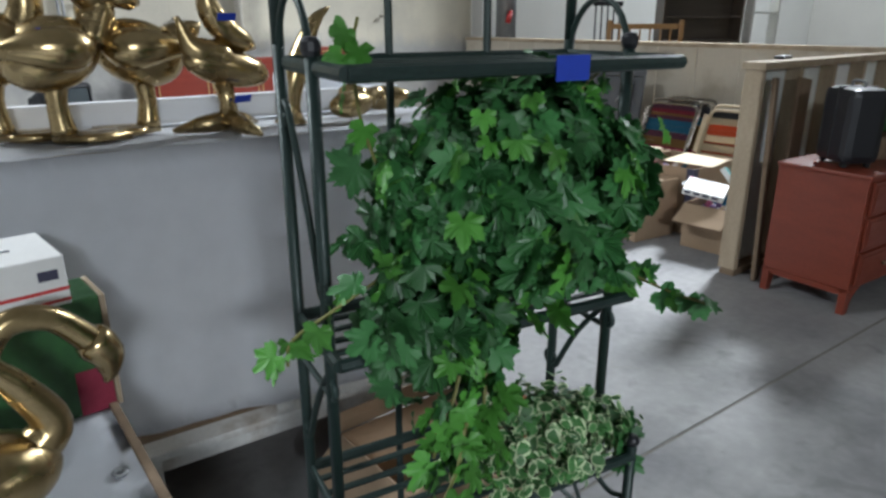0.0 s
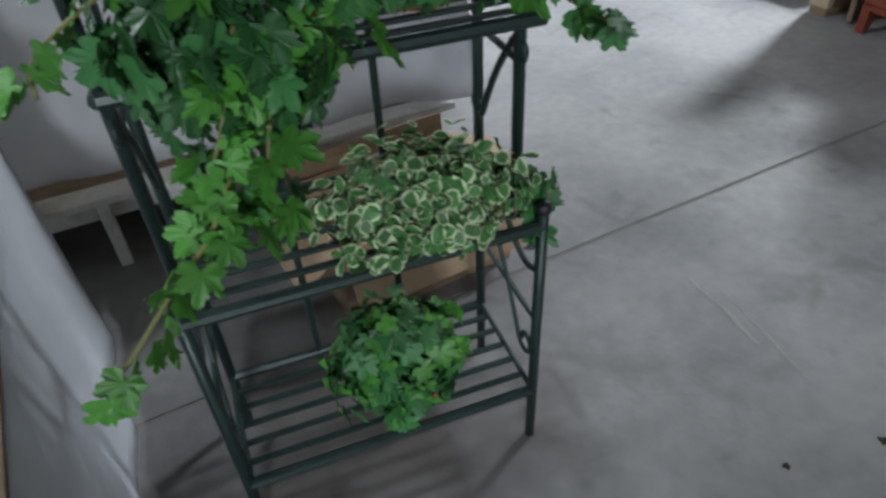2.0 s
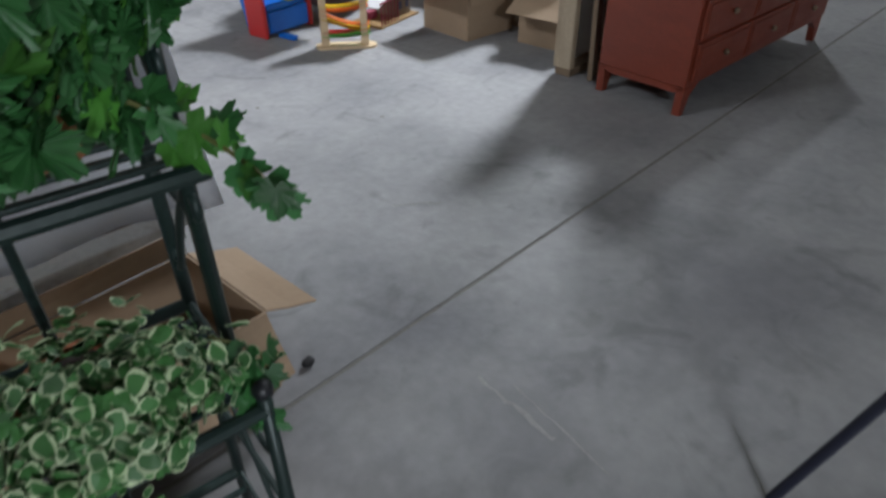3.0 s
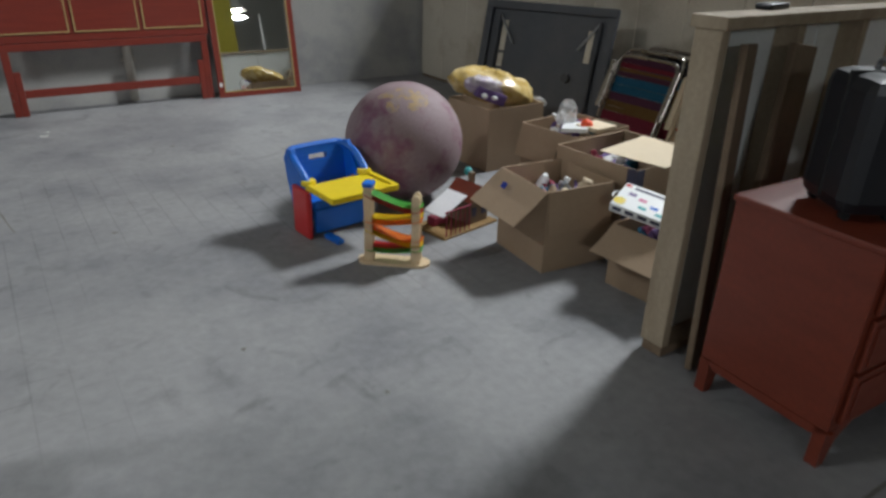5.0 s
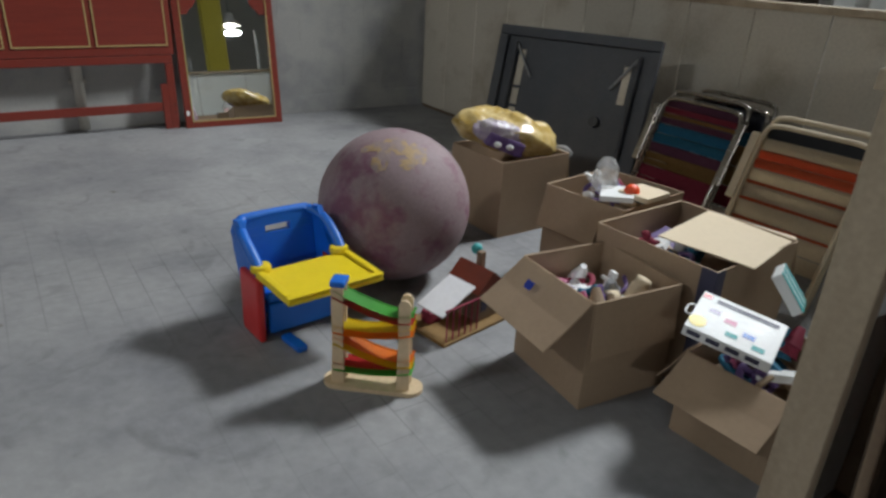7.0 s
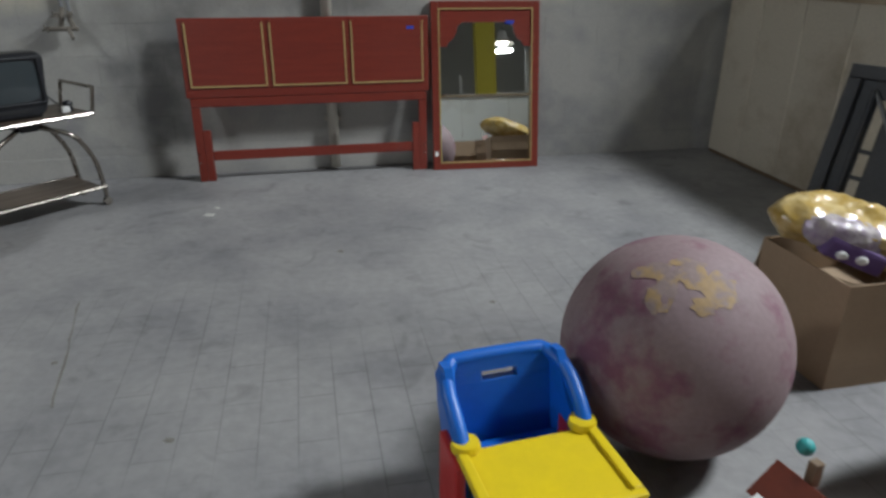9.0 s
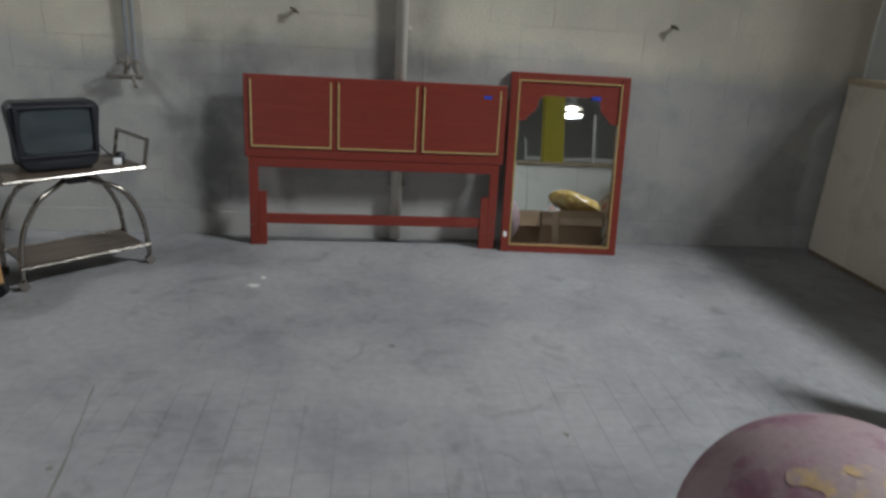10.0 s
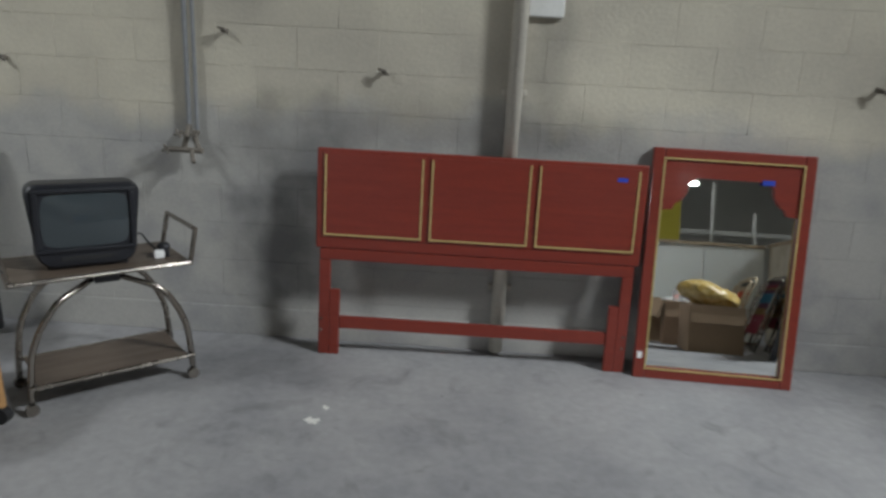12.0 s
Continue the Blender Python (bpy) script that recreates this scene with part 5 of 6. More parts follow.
# ---- chest of drawers ----
def chest():
    t = thing("chest_of_drawers", "orange-red stained wooden chest of drawers on bracket feet", "chest", pose(3.51, 1.205, 0, 0, 0, -3.5))
    w, d, h = 1.5, 0.46, 0.715
    part("carcass", block((0.0, 0.012, 0.13), (w, d, h - 0.022), 0.004), M["redchest"], t)
    part("top", block((-0.012, 0.0, h - 0.0215), (w + 0.012, d + 0.005, h), 0.006), M["redchest"], t)
    for s in (0, 1):
        for y0, y1 in ((0.0, 0.05), (d - 0.05, d)):
            b = bmesh.new()
            o = [(0, 0.1295), (0.13, 0.1295), (0.06, 0.08), (0.035, 0.0), (0.0, 0.0)]
            if s:
                o = [(w - x, z) for x, z in o]
            prism(b, o, y0 + 0.0125, y0 + 0.05)
            part("foot", b, M["redchest"], t)
    b = bmesh.new()
    prism(b, [(0.0, 0.1295), (0.46, 0.1295), (0.4, 0.1), (0.06, 0.1)], 0, 0.02, pose(0.02, 0, 0, 0, 0, 90))
    part("side_apron", b, M["redchest"], t)
    cols = 3
    for c in range(cols):
        for r in range(3):
            x0 = 0.03 + c * 0.485
            z0 = 0.155 + r * 0.18
            p = part("drawer", block((x0, -0.004, z0), (x0 + 0.47, 0.0115, z0 + 0.165), 0.005), M["redchest"], t)
            b = bmesh.new()
            box(b, (x0 + 0.02, -0.009, z0 + 0.02), (x0 + 0.45, -0.0045, z0 + 0.145), 0.003)
            part("raised_panel", b, M["redchest"], p)
            b = bmesh.new()
            ellipsoid(b, (x0 + 0.235, -0.022, z0 + 0.083), (0.014, 0.013, 0.014), seg=10, rings=8)
            part("knob", b, M["lumber_dark"], p, "dark turned knob", True)
    return t


chest()


def suitcase():
    t = thing("suitcase", "black wheeled case standing upright on the chest", "suitcase", pose(3.7, 1.42, 0.7155, 0, 0, -35))
    part("shell", block((-0.095, -0.125, 0.018), (0.095, 0.125, 0.385), 0.04), M["black"], t)
    part("seam", block((-0.098, -0.006, 0.04), (0.098, 0.006, 0.388), 0.003), M["rubber"], t)
    for x, y in ((-0.06, -0.085), (-0.06, 0.085), (0.06, -0.085), (0.06, 0.085)):
        part("wheel", tube(bmesh.new(), [(x, y - 0.01, 0.014), (x, y + 0.01, 0.014)], 0.014, 10), M["rubber"], t)
    part("handle", tube(bmesh.new(), spline([(0, -0.05, 0.382), (0, -0.04, 0.41), (0, 0.04, 0.41), (0, 0.05, 0.382)], 5), 0.008), M["steel"], t, "grey carrying handle")
    return t


suitcase()
cap_tool = solid("black_cap", block((-0.07, -0.03, 0), (0.07, 0.03, 0.02), 0.008), M["black"], "small black tool lying on the partition rail", "tool", pose(3.98, 1.95, 1.2005, 0, 0, 8))
# stand whose slim leg reaches the floor beside the walk
t = thing("floor_stand", "slim dark navy three-legged metal stand", "stand", pose(2.142, -0.13, 0))
part("leg", tube(bmesh.new(), [(-0.3, 0.31, 0.008), (0, 0, 1.0)], 0.012, 10), M["navy"], t)
part("leg", tube(bmesh.new(), [(0.42, -0.05, 0.008), (0.015, 0, 1.0)], 0.012, 10), M["navy"], t)
part("leg", tube(bmesh.new(), [(-0.1, -0.42, 0.008), (0, -0.015, 1.0)], 0.012, 10), M["navy"], t)
part("collar", tube(bmesh.new(), [(0.004, 0, 0.97), (0.004, 0, 1.05)], 0.03, 14), M["navy"], t)


# ---- cloth-covered display table ----
TABLE = pose(1.46, 1.715, 0, 0, 0, -3.7)
TOPZ = 1.108


def display_table():
    t = thing("display_table", "white painted timber trestle with plank shelf", "table", TABLE)
    L, D = 3.2, 0.85
    part("tabletop", block((-L, 0.03, TOPZ - 0.05), (-0.02, D, TOPZ - 0.012), 0.004), M["lumber"], t)
    for x in (-0.09, -1.5, -2.1, -3.1):
        for y in (0.06, D - 0.1):
            part("leg", block((x, y, 0), (x + 0.06, y + 0.06, TOPZ - 0.0505), 0.005), M["white"], t)
    part("front_rail", block((-L, 0.03, 0.155), (-0.03, 0.052, 0.225), 0.005), M["lumber_pale"], t, "scuffed white painted low rail")
    part("low_shelf", block((-L, 0.0605, 0.2265), (-0.03, D - 0.04, 0.248), 0.004), M["lumber_dark"], t)
    part("ledge", block((-L, -0.02, 0.2255), (-0.0, 0.06, 0.25), 0.005), M["lumber_pale"], t, "scuffed white painted ledge")
    part("back_shelf", block((-L, D - 0.1, 0.05), (-0.03, D - 0.06, 0.15), 0.004), M["lumber_dark"], t)
    part("foot_board", block((-L, 0.3, 0.0), (-0.1, 0.34, 0.09), 0.004), M["lumber_dark"], t, "dirty brown board on the floor")
    part("brace", block((-1.105, 0.0, 0.0), (-1.07, 0.028, 0.2245), 0.004), M["lumber_pale"], t, "white painted strut")
    part("stub_post", block((-0.72, 0.0, 0.2505), (-0.665, 0.05, 0.36), 0.005), M["lumber_pale"], t, "short white post under the hem")
    return t


display_table()


def tablecloth():
    L, D = 3.2, 0.87
    t = thing("tablecloth", "white cloth draped over the long display table", "tablecloth", TABLE)
    nx, hem = 90, 0.32

    def fold(x):
        return 0.014 * math.sin(x * 7.0 + 1.3 * math.sin(x * 2.3)) + 0.007 * math.sin(x * 19 + 2)

    grid = []
    for k in range(15):
        q = k / 14
        row = []
        for i in range(nx + 1):
            x = -L + (L + 0.005) * i / nx
            hang = math.exp(-(x / 0.16) ** 2)
            z = TOPZ - q * (TOPZ - hem - 0.02 * math.sin(x * 3.1) + 0.035 * hang)
            row.append((x + 0.05 * q ** 1.4 * hang, -0.012 - q * (0.02 + fold(x) * (1 - hang)) - 0.004 * math.sin(x * 40) * q - 0.045 * q * hang, z))
        grid.append(row)
    part("front_drop", sheet(grid, 0.002), M["cloth"], t, smooth=True)
    corner = [row[-1] for row in grid]
    grid = []
    for k in range(15):
        q = k / 14
        cx, cy, cz = corner[k]
        row = []
        for i in range(17):
            u = i / 16
            ease = math.exp(-(u / 0.22) ** 2)
            x = 0.006 + q * 0.035 + q * 0.016 * math.sin(i * 1.5)
            row.append((x + (cx + 0.002 - x) * ease, cy + (D + 0.02) * u, cz + 0.1 * q * (1 - ease)))
        grid.append(row)
    part("end_drop", sheet(grid, 0.002), M["cloth"], t, smooth=True)
    grid = [[(-L + (L + 0.006) * i / 60, -0.013 + (D + 0.02) * j / 16, TOPZ + 0.001 + 0.004 * noise.noise((i * 0.3, j * 0.4, 0))) for i in range(61)] for j in range(17)]
    part("top_cover", sheet(grid, 0.002), M["cloth"], t, smooth=True)
    return t


tablecloth()
# low cloth-covered kerb along the back of the table
b = bmesh.new()
box(b, (-3.2, 0.34, 0.0), (-0.06, 0.37, 0.075), 0.01)
solid("cloth_rim", b, M["cloth"], "low white cloth-covered rim on the display table", "rim", TABLE @ pose(0, 0, TOPZ + 0.008))
b = bmesh.new()
box(b, (0, 0, 0), (0.3, 0.3, 0.11), 0.015)
solid("white_box", b, M["cloth"], "white cloth-covered box on the display table", "box", TABLE @ pose(-0.36, 0.44, TOPZ + 0.008, 0, 0, 5))


# ---- brass figures ----
def bird_statue(m, s, label, tall):
    b = bmesh.new()
    ellipsoid(b, (0, 0, 0.21), (0.115, 0.075, 0.085), pose(0, 0, 0, 0, -18, 0), 20, 14)
    tube(b, spline([(-0.09, 0, 0.235), (-0.14, 0, 0.27), (-0.165, 0, 0.285)], 4), [0.05, 0.045, 0.04, 0.03, 0.026, 0.02, 0.015, 0.008, 0.004])
    if tall:
        tube(b, spline([(0.08, 0, 0.25), (0.1, 0, 0.32), (0.07, 0, 0.38), (0.05, 0, 0.4)], 5), [0.05, 0.046, 0.042, 0.04, 0.038, 0.037, 0.036, 0.035, 0.034, 0.034, 0.034, 0.033, 0.033, 0.03, 0.03, 0.028], 10)
        ellipsoid(b, (0.05, 0, 0.415), (0.055, 0.045, 0.048), None, 16, 10)
        tube(b, [(0.0, 0, 0.41), (-0.05, 0, 0.4), (-0.075, 0, 0.4)], [0.028, 0.026, 0.01], 8)
    else:
        tube(b, spline([(0.09, 0, 0.24), (0.12, 0, 0.3), (0.12, 0, 0.33)], 5), [0.05, 0.048, 0.045, 0.043, 0.04, 0.04, 0.038, 0.037, 0.036, 0.035, 0.034], 10)
        ellipsoid(b, (0.115, 0, 0.345), (0.055, 0.04, 0.042), None, 16, 10)
        tube(b, [(0.15, 0, 0.345), (0.2, 0, 0.33), (0.22, 0, 0.332)], [0.026, 0.022, 0.01], 8)
    for y in (-0.03, 0.03):
        tube(b, spline([(0.085, y * 1.7, 0.225), (0.02, y * 2.5, 0.222), (-0.07, y * 2.3, 0.225), (-0.165, y * 1.5, 0.215)], 4), [0.012, 0.03, 0.042, 0.05, 0.053, 0.052, 0.048, 0.042, 0.034, 0.025, 0.017, 0.009, 0.002], 10)
    tube(b, spline([(0.0, 0, 0.15), (-0.005, 0, 0.09), (0.0, 0, 0.02)], 5), [0.034, 0.03, 0.027, 0.026, 0.025, 0.025, 0.025, 0.026, 0.028, 0.03, 0.032], 10)
    for y in (-0.03, 0.03):
        prism(b, [(-0.03, y * 0.2), (0.04, y * 1.7 + 0.012), (0.14, y * 1.9), (0.13, y * 0.7), (0.15, y * 0.1)] if y > 0 else [(-0.03, y * 0.2), (0.15, y * 0.1), (0.13, y * 0.7), (0.14, y * 1.9), (0.04, y * 1.7 - 0.012)], 0.0, 0.016, pose(0, 0, 0.018, -90, 0, 0) @ Matrix(((1, 0, 0, 0), (0, 1, 0, 0), (0, 0, -1, 0), (0, 0, 0, 1))))
    bmesh.ops.scale(b, vec=(s, s, s), verts=b.verts[:])
    return solid("brass_bird", b, M["brass"], label, "statue", m, group="brass birds", smooth=True)


on_table = TABLE @ pose(0, 0, TOPZ + 0.0085)
bird_statue(on_table @ pose(-1.15, 0.14, 0, 0, 0, 8), 1.02, "polished brass bird figure standing on the white cloth", False)
bird_statue(on_table @ pose(-0.94, 0.2, 0, 0, 0, 172), 1.0, "polished brass duck figure with raised head", True)
bird_statue(on_table @ pose(-1.28, 0.24, 0, 0, 0, 0), 1.05, "polished brass duck figure with long neck", True)
b = bmesh.new()
tube(b, spline([(0.0, 0, 0.2), (-0.06, 0, 0.2), (-0.12, 0, 0.23), (-0.15, 0, 0.3)], 5), [0.012, 0.03, 0.04, 0.045, 0.047, 0.046, 0.044, 0.042, 0.04, 0.036, 0.03, 0.024, 0.018, 0.014, 0.01, 0.006], 10)
ellipsoid(b, (-0.02, 0, 0.17), (0.13, 0.045, 0.05), pose(0, 0, 0, 0, 12, 0), 18, 12)
tube(b, spline([(0.07, 0, 0.22), (-0.01, 0, 0.26), (-0.06, 0, 0.33), (-0.04, 0, 0.41), (0.01, 0, 0.44)], 5), [0.008, 0.02, 0.03, 0.034, 0.036, 0.037, 0.037, 0.036, 0.034, 0.032, 0.03, 0.027, 0.024, 0.021, 0.018, 0.015, 0.012, 0.01, 0.008, 0.006, 0.004], 10)
tube(b, [(-0.04, 0, 0.14), (-0.03, 0, 0.08), (-0.03, 0, 0.03)], [0.026, 0.022, 0.03], 10)
for a in range(3):
    c, s_ = math.cos(a * 2.1 + 0.5), math.sin(a * 2.1 + 0.5)
    tube(b, [(-0.03, 0, 0.03), (-0.03 + 0.08 * c, 0.08 * s_, 0.02), (-0.03 + 0.15 * c, 0.15 * s_, 0.006)], [0.03, 0.022, 0.006], 8)
solid("brass_dolphins", b, M["brass"], "polished brass pair of leaping dolphins on a foot", "statue", on_table @ pose(-0.72, 0.1, 0, 0, 0, 15), smooth=True)
b = bmesh.new()
ellipsoid(b, (0, 0, 0.045), (0.09, 0.04, 0.04), None, 16, 10)
tube(b, spline([(0.07, 0, 0.05), (0.12, 0, 0.07), (0.15, 0, 0.05)], 4), [0.03, 0.028, 0.026, 0.024, 0.022, 0.02, 0.018, 0.012, 0.006], 8)
low = solid("brass_bird_low", b, M["brass"], "small brass lying bird figure on the cloth", "statue", on_table @ pose(-0.36, 0.12, 0, 0, 0, 20), smooth=True)
copy_thing(low, on_table @ pose(-0.2, 0.2, 0.004, 0, 0, 160))
b = bmesh.new()
tube(b, spline([(0.0, 0, 0.0), (0.01, 0, 0.1), (0.05, 0, 0.2), (0.1, 0, 0.29), (0.15, 0, 0.33)], 5), [0.05, 0.035, 0.03, 0.03, 0.032, 0.034, 0.036, 0.036, 0.036, 0.034, 0.032, 0.03, 0.028, 0.025, 0.022, 0.02, 0.017, 0.014, 0.011, 0.008, 0.004], 10)
solid("brass_fin", b, M["brass"], "tall curved brass fin figure on the table", "statue", on_table @ pose(-0.55, 0.15, 0, 0, 0, 5), smooth=True)
for x, y, z, rz in ((-1.15, 0.066, 0.265, 8), (-0.95, 0.118, 0.25, -8), (-0.72, 0.05, 0.09, 15), (-0.74, 0.055, 0.3, 10)):
    solid("tape_label", block((-0.025, -0.001, -0.01), (0.025, 0.001, 0.01)), M["bluetape"], "strip of blue tape on a brass figure", "tape", on_table @ pose(x, y, z, 25, 0, rz), group="blue tape labels")


# ---- low white table with the brass swan ----
T2 = pose(0.255, 1.19, 0, 0, 0, 0)
T2Z = 0.62
t = thing("side_table", "low table covered to the floor with white cloth", "table", T2)
part("tabletop", block((-1.1, -0.75, T2Z - 0.03), (-0.01, 0.39, T2Z - 0.004), 0.006), M["white"], t)
for x, y in ((-0.08, -0.7), (-0.08, 0.2), (-1.05, 0.2), (-1.05, -0.7)):
    part("leg", block((x, y, 0), (x + 0.05, y + 0.05, T2Z - 0.031), 0.004), M["lumber"], t)
grid = []
for k in range(11):
    q = k / 10
    grid.append([(-0.004 + q * (0.03 + 0.012 * math.sin(i * 0.9)), -0.76 + 1.16 * i / 26, T2Z - q * (T2Z - 0.03)) for i in range(27)])
part("side_drop", sheet(grid, 0.002), M["cloth"], t, "white cloth hanging to the floor", True)
grid = []
for k in range(11):
    q = k / 10
    grid.append([(-1.1 + 1.096 * i / 26, 0.395 + q * (0.03 + 0.01 * math.sin(i * 1.1)), T2Z - q * (T2Z - 0.3)) for i in range(27)])
part("back_drop", sheet(grid, 0.002), M["cloth"], t, "white cloth drop", True)
grid = [[(-1.1 + 1.097 * i / 20, -0.76 + 1.156 * j / 20, T2Z + 0.002 * noise.noise((i * 0.6, j * 0.6, 2))) for i in range(21)] for j in range(21)]
part("cover", sheet(grid, 0.002), M["cloth"], t, "white cloth cover", True)
part("edge_strip", block((-0.014, -0.76, T2Z + 0.0015), (0.004, 0.395, T2Z + 0.013), 0.004), M["lumber_dark"], t, "brown wooden strip along the table edge")
b = bmesh.new()
tube(b, [(0.011 * math.cos(a), 0.011 * math.sin(a), 0.002) for a in (2 * math.pi * i / 14 for i in range(15))], 0.004, 6)
solid("eyelet", b, M["steel"], "metal eyelet in the white cloth", "eyelet", T2 @ pose(-0.05, -0.0, T2Z + 0.003))


def swan():
    b = bmesh.new()
    ellipsoid(b, (-0.02, 0, 0.085), (0.15, 0.1, 0.085), None, 28, 18)
    neck = spline([(0.08, 0, 0.1), (0.125, 0, 0.15), (0.085, 0, 0.24), (0.05, 0, 0.3), (0.085, 0, 0.355), (0.15, 0, 0.35), (0.2, 0, 0.3), (0.225, 0, 0.26)], 5)
    k = len(neck)
    tube(b, neck, [0.043 - 0.02 * min(1, i / (k * 0.35)) + (0.006 * max(0, (i - k * 0.75) / (k * 0.25))) for i in range(k)], 14)
    tube(b, spline([(0.21, 0, 0.29), (0.235, 0, 0.25), (0.235, 0, 0.21), (0.225, 0, 0.19)], 4), [0.03, 0.036, 0.036, 0.034, 0.033, 0.03, 0.026, 0.022, 0.018, 0.014, 0.01, 0.007, 0.003], 12)
    tube(b, spline([(-0.14, 0, 0.1), (-0.2, 0, 0.15), (-0.24, 0, 0.16)], 4), [0.05, 0.045, 0.04, 0.035, 0.03, 0.025, 0.02, 0.012, 0.004], 10)
    return solid("brass_swan", b, M["brass"], "large polished brass long-necked bird on white cloth", "statue", T2 @ pose(-0.25, -0.01, T2Z + 0.004, 0, 0, 8) @ Matrix.Scale(0.93, 4), smooth=True)


swan()


def parcel():
    t = thing("white_parcel", "white cardboard parcel with red stripe and label", "box", T2 @ pose(-0.205, 0.315, T2Z + 0.262, 0, 0, 6))
    part("body", block((-0.22, -0.1, 0), (0.15, 0.1, 0.1), 0.004), M["white"], t)
    part("red_stripe", block((-0.22, -0.1012, 0.03), (0.15, -0.1004, 0.037)), M["redp"], t)
    part("red_stripe", block((-0.22, -0.1012, 0.008), (0.15, -0.1004, 0.014)), M["redp"], t)
    part("barcode", block((0.1, -0.1014, 0.055), (0.135, -0.1006, 0.075)), M["ink"], t)
    b = bmesh.new()
    for k in range(5):
        box(b, (-0.16, -0.06 + 0.025 * k, 0.1006), (0.02 + 0.03 * (k % 3), -0.052 + 0.025 * k, 0.1012))
    part("print_line", b, M["ink"], t)
    return t


parcel()
t = thing("picture_box", "dark green picture box standing on the side table", "box", T2 @ pose(-0.16, 0.31, T2Z + 0.003, 0, 0, 4))
part("body", block((-0.22, -0.07, 0), (0.16, 0.07, 0.255), 0.004), M["leaf"], t)
part("edge", block((0.1605, -0.07, 0), (0.172, 0.07, 0.255), 0.003), M["lumber"], t)
part("base_band", block((0.09, -0.0715, 0.0), (0.158, -0.0703, 0.1)), M["webred"], t)

# carton under the display table by the rack
carton(0.5, 0.35, 0.245, [("+x", 0.15, 112), ("-y", 0.16, 150), ("-x", 0.14, 128), ("+y", 0.06, 8)], "open brown carton on the floor under the table", pose(0.845, 1.2, 0, 0, 0, 1), group="cartons", liner=False)
b = bmesh.new()
box(b, (-0.1, -0.06, 0), (0.1, 0.06, 0.12), 0.02)
for v in b.verts:
    v.co += noise.noise_vector(v.co * 20) * 0.02
solid("crumpled_paper", b, M["card_in"], "crumpled brown paper inside the floor carton", "paper", pose(1.16, 1.36, 0.012))
b = bmesh.new()
ellipsoid(b, (0, 0, 0.012), (0.02, 0.014, 0.012), seg=10, rings=6)
tube(b, [(0, 0, 0.01), (0.012, 0.008, 0.018)], 0.006, 6)
solid("floor_stub", b, M["rubber"], "small dark bolt stub in the floor joint", "bolt", pose(1.435, 1.215, 0))


# ---- far furniture beyond the partition ----
def hutch(m):
    t = thing("hutch", "brown wooden open-shelved hutch cabinet", "cabinet", m)
    w, d, h = 1.05, 0.36, 2.05
    for x in (0, w - 0.025):
        part("side", block((x, 0, 0), (x + 0.025, d, h), 0.003), M["shelfwood"], t)
    part("back", block((0.0255, d - 0.012, 0), (w - 0.0255, d, h)), M["shelfwood"], t)
    for z in (0.08, 0.8, 1.15, 1.45, 1.75, h - 0.03):
        part("shelf", block((0.0255, 0.005, z), (w - 0.0255, d - 0.0125, z + 0.022), 0.002), M["shelfwood"], t)
    for x in (0.0255, w / 2 + 0.001):
        p = part("door", block((x, -0.018, 0.11), (x + w / 2 - 0.028, 0.004, 0.79), 0.003), M["shelfwood"], t)
        b = bmesh.new()
        ellipsoid(b, (x + w / 4, -0.028, 0.5), (0.012, 0.012, 0.012), seg=8, rings=6)
        part("knob", b, M["brass"], p, smooth=True)
    return t


hutch(pose(7.95, 5.55, 0, 0, 0, -38))


def spindle_bench(m):
    t = thing("spindle_rack", "pale wooden spindle-backed bed end", "bed end", m)
    for x in (0, 0.85):
        part("post", block((x, 0, 0), (x + 0.05, 0.05, 1.42), 0.006), M["pine"], t)
    for z in (0.5, 1.32):
        part("rail", block((0.0505, 0.008, z), (0.8495, 0.042, z + 0.06), 0.004), M["pine"], t)
    for k in range(6):
        part("spindle", tube(bmesh.new(), [(0.15 + 0.12 * k, 0.025, 0.561), (0.15 + 0.12 * k, 0.025, 1.319)], 0.011), M["pine"], t)
    return t


spindle_bench(pose(6.6, 5.35, 0, 0, 0, -38))


def metal_chair(m):
    t = thing("spindle_chair", "dark spindle-backed wooden chair", "chair", m)
    part("seat", block((0, 0, 0.75), (0.4, 0.4, 0.79), 0.012), M["black"], t)
    for x in (0.03, 0.37):
        for y in (0.03, 0.37):
            part("leg", tube(bmesh.new(), [(x, y, 0.749), (x, y, 0)], 0.015), M["black"], t)
    for k in range(5):
        part("spindle", tube(bmesh.new(), [(0.04 + 0.08 * k, 0.37, 0.791), (0.04 + 0.08 * k, 0.4, 1.6)], 0.011), M["black"], t)
    part("top_rail", block((0, 0.385, 1.601), (0.4, 0.415, 1.66), 0.008), M["black"], t)
    return t


metal_chair(pose(7.15, 5.95, 0, 0, 0, -38))


def white_shelf(m):
    t = thing("display_stand", "small white arched display stand with bars", "stand", m)
    for x in (0, 0.33):
        part("side", block((x, 0, 0), (x + 0.02, 0.26, 1.75), 0.003), M["hallwhite"], t)
    for z in (0.5, 1.1, 1.5):
        part("shelf", block((0.0205, 0, z), (0.3295, 0.26, z + 0.018), 0.002), M["hallwhite"], t)
    part("arch", tube(bmesh.new(), spline([(0.01, 0.13, 1.751), (0.06, 0.13, 1.86), (0.175, 0.13, 1.91), (0.29, 0.13, 1.86), (0.34, 0.13, 1.751)], 5), 0.012), M["hallwhite"], t)
    return t


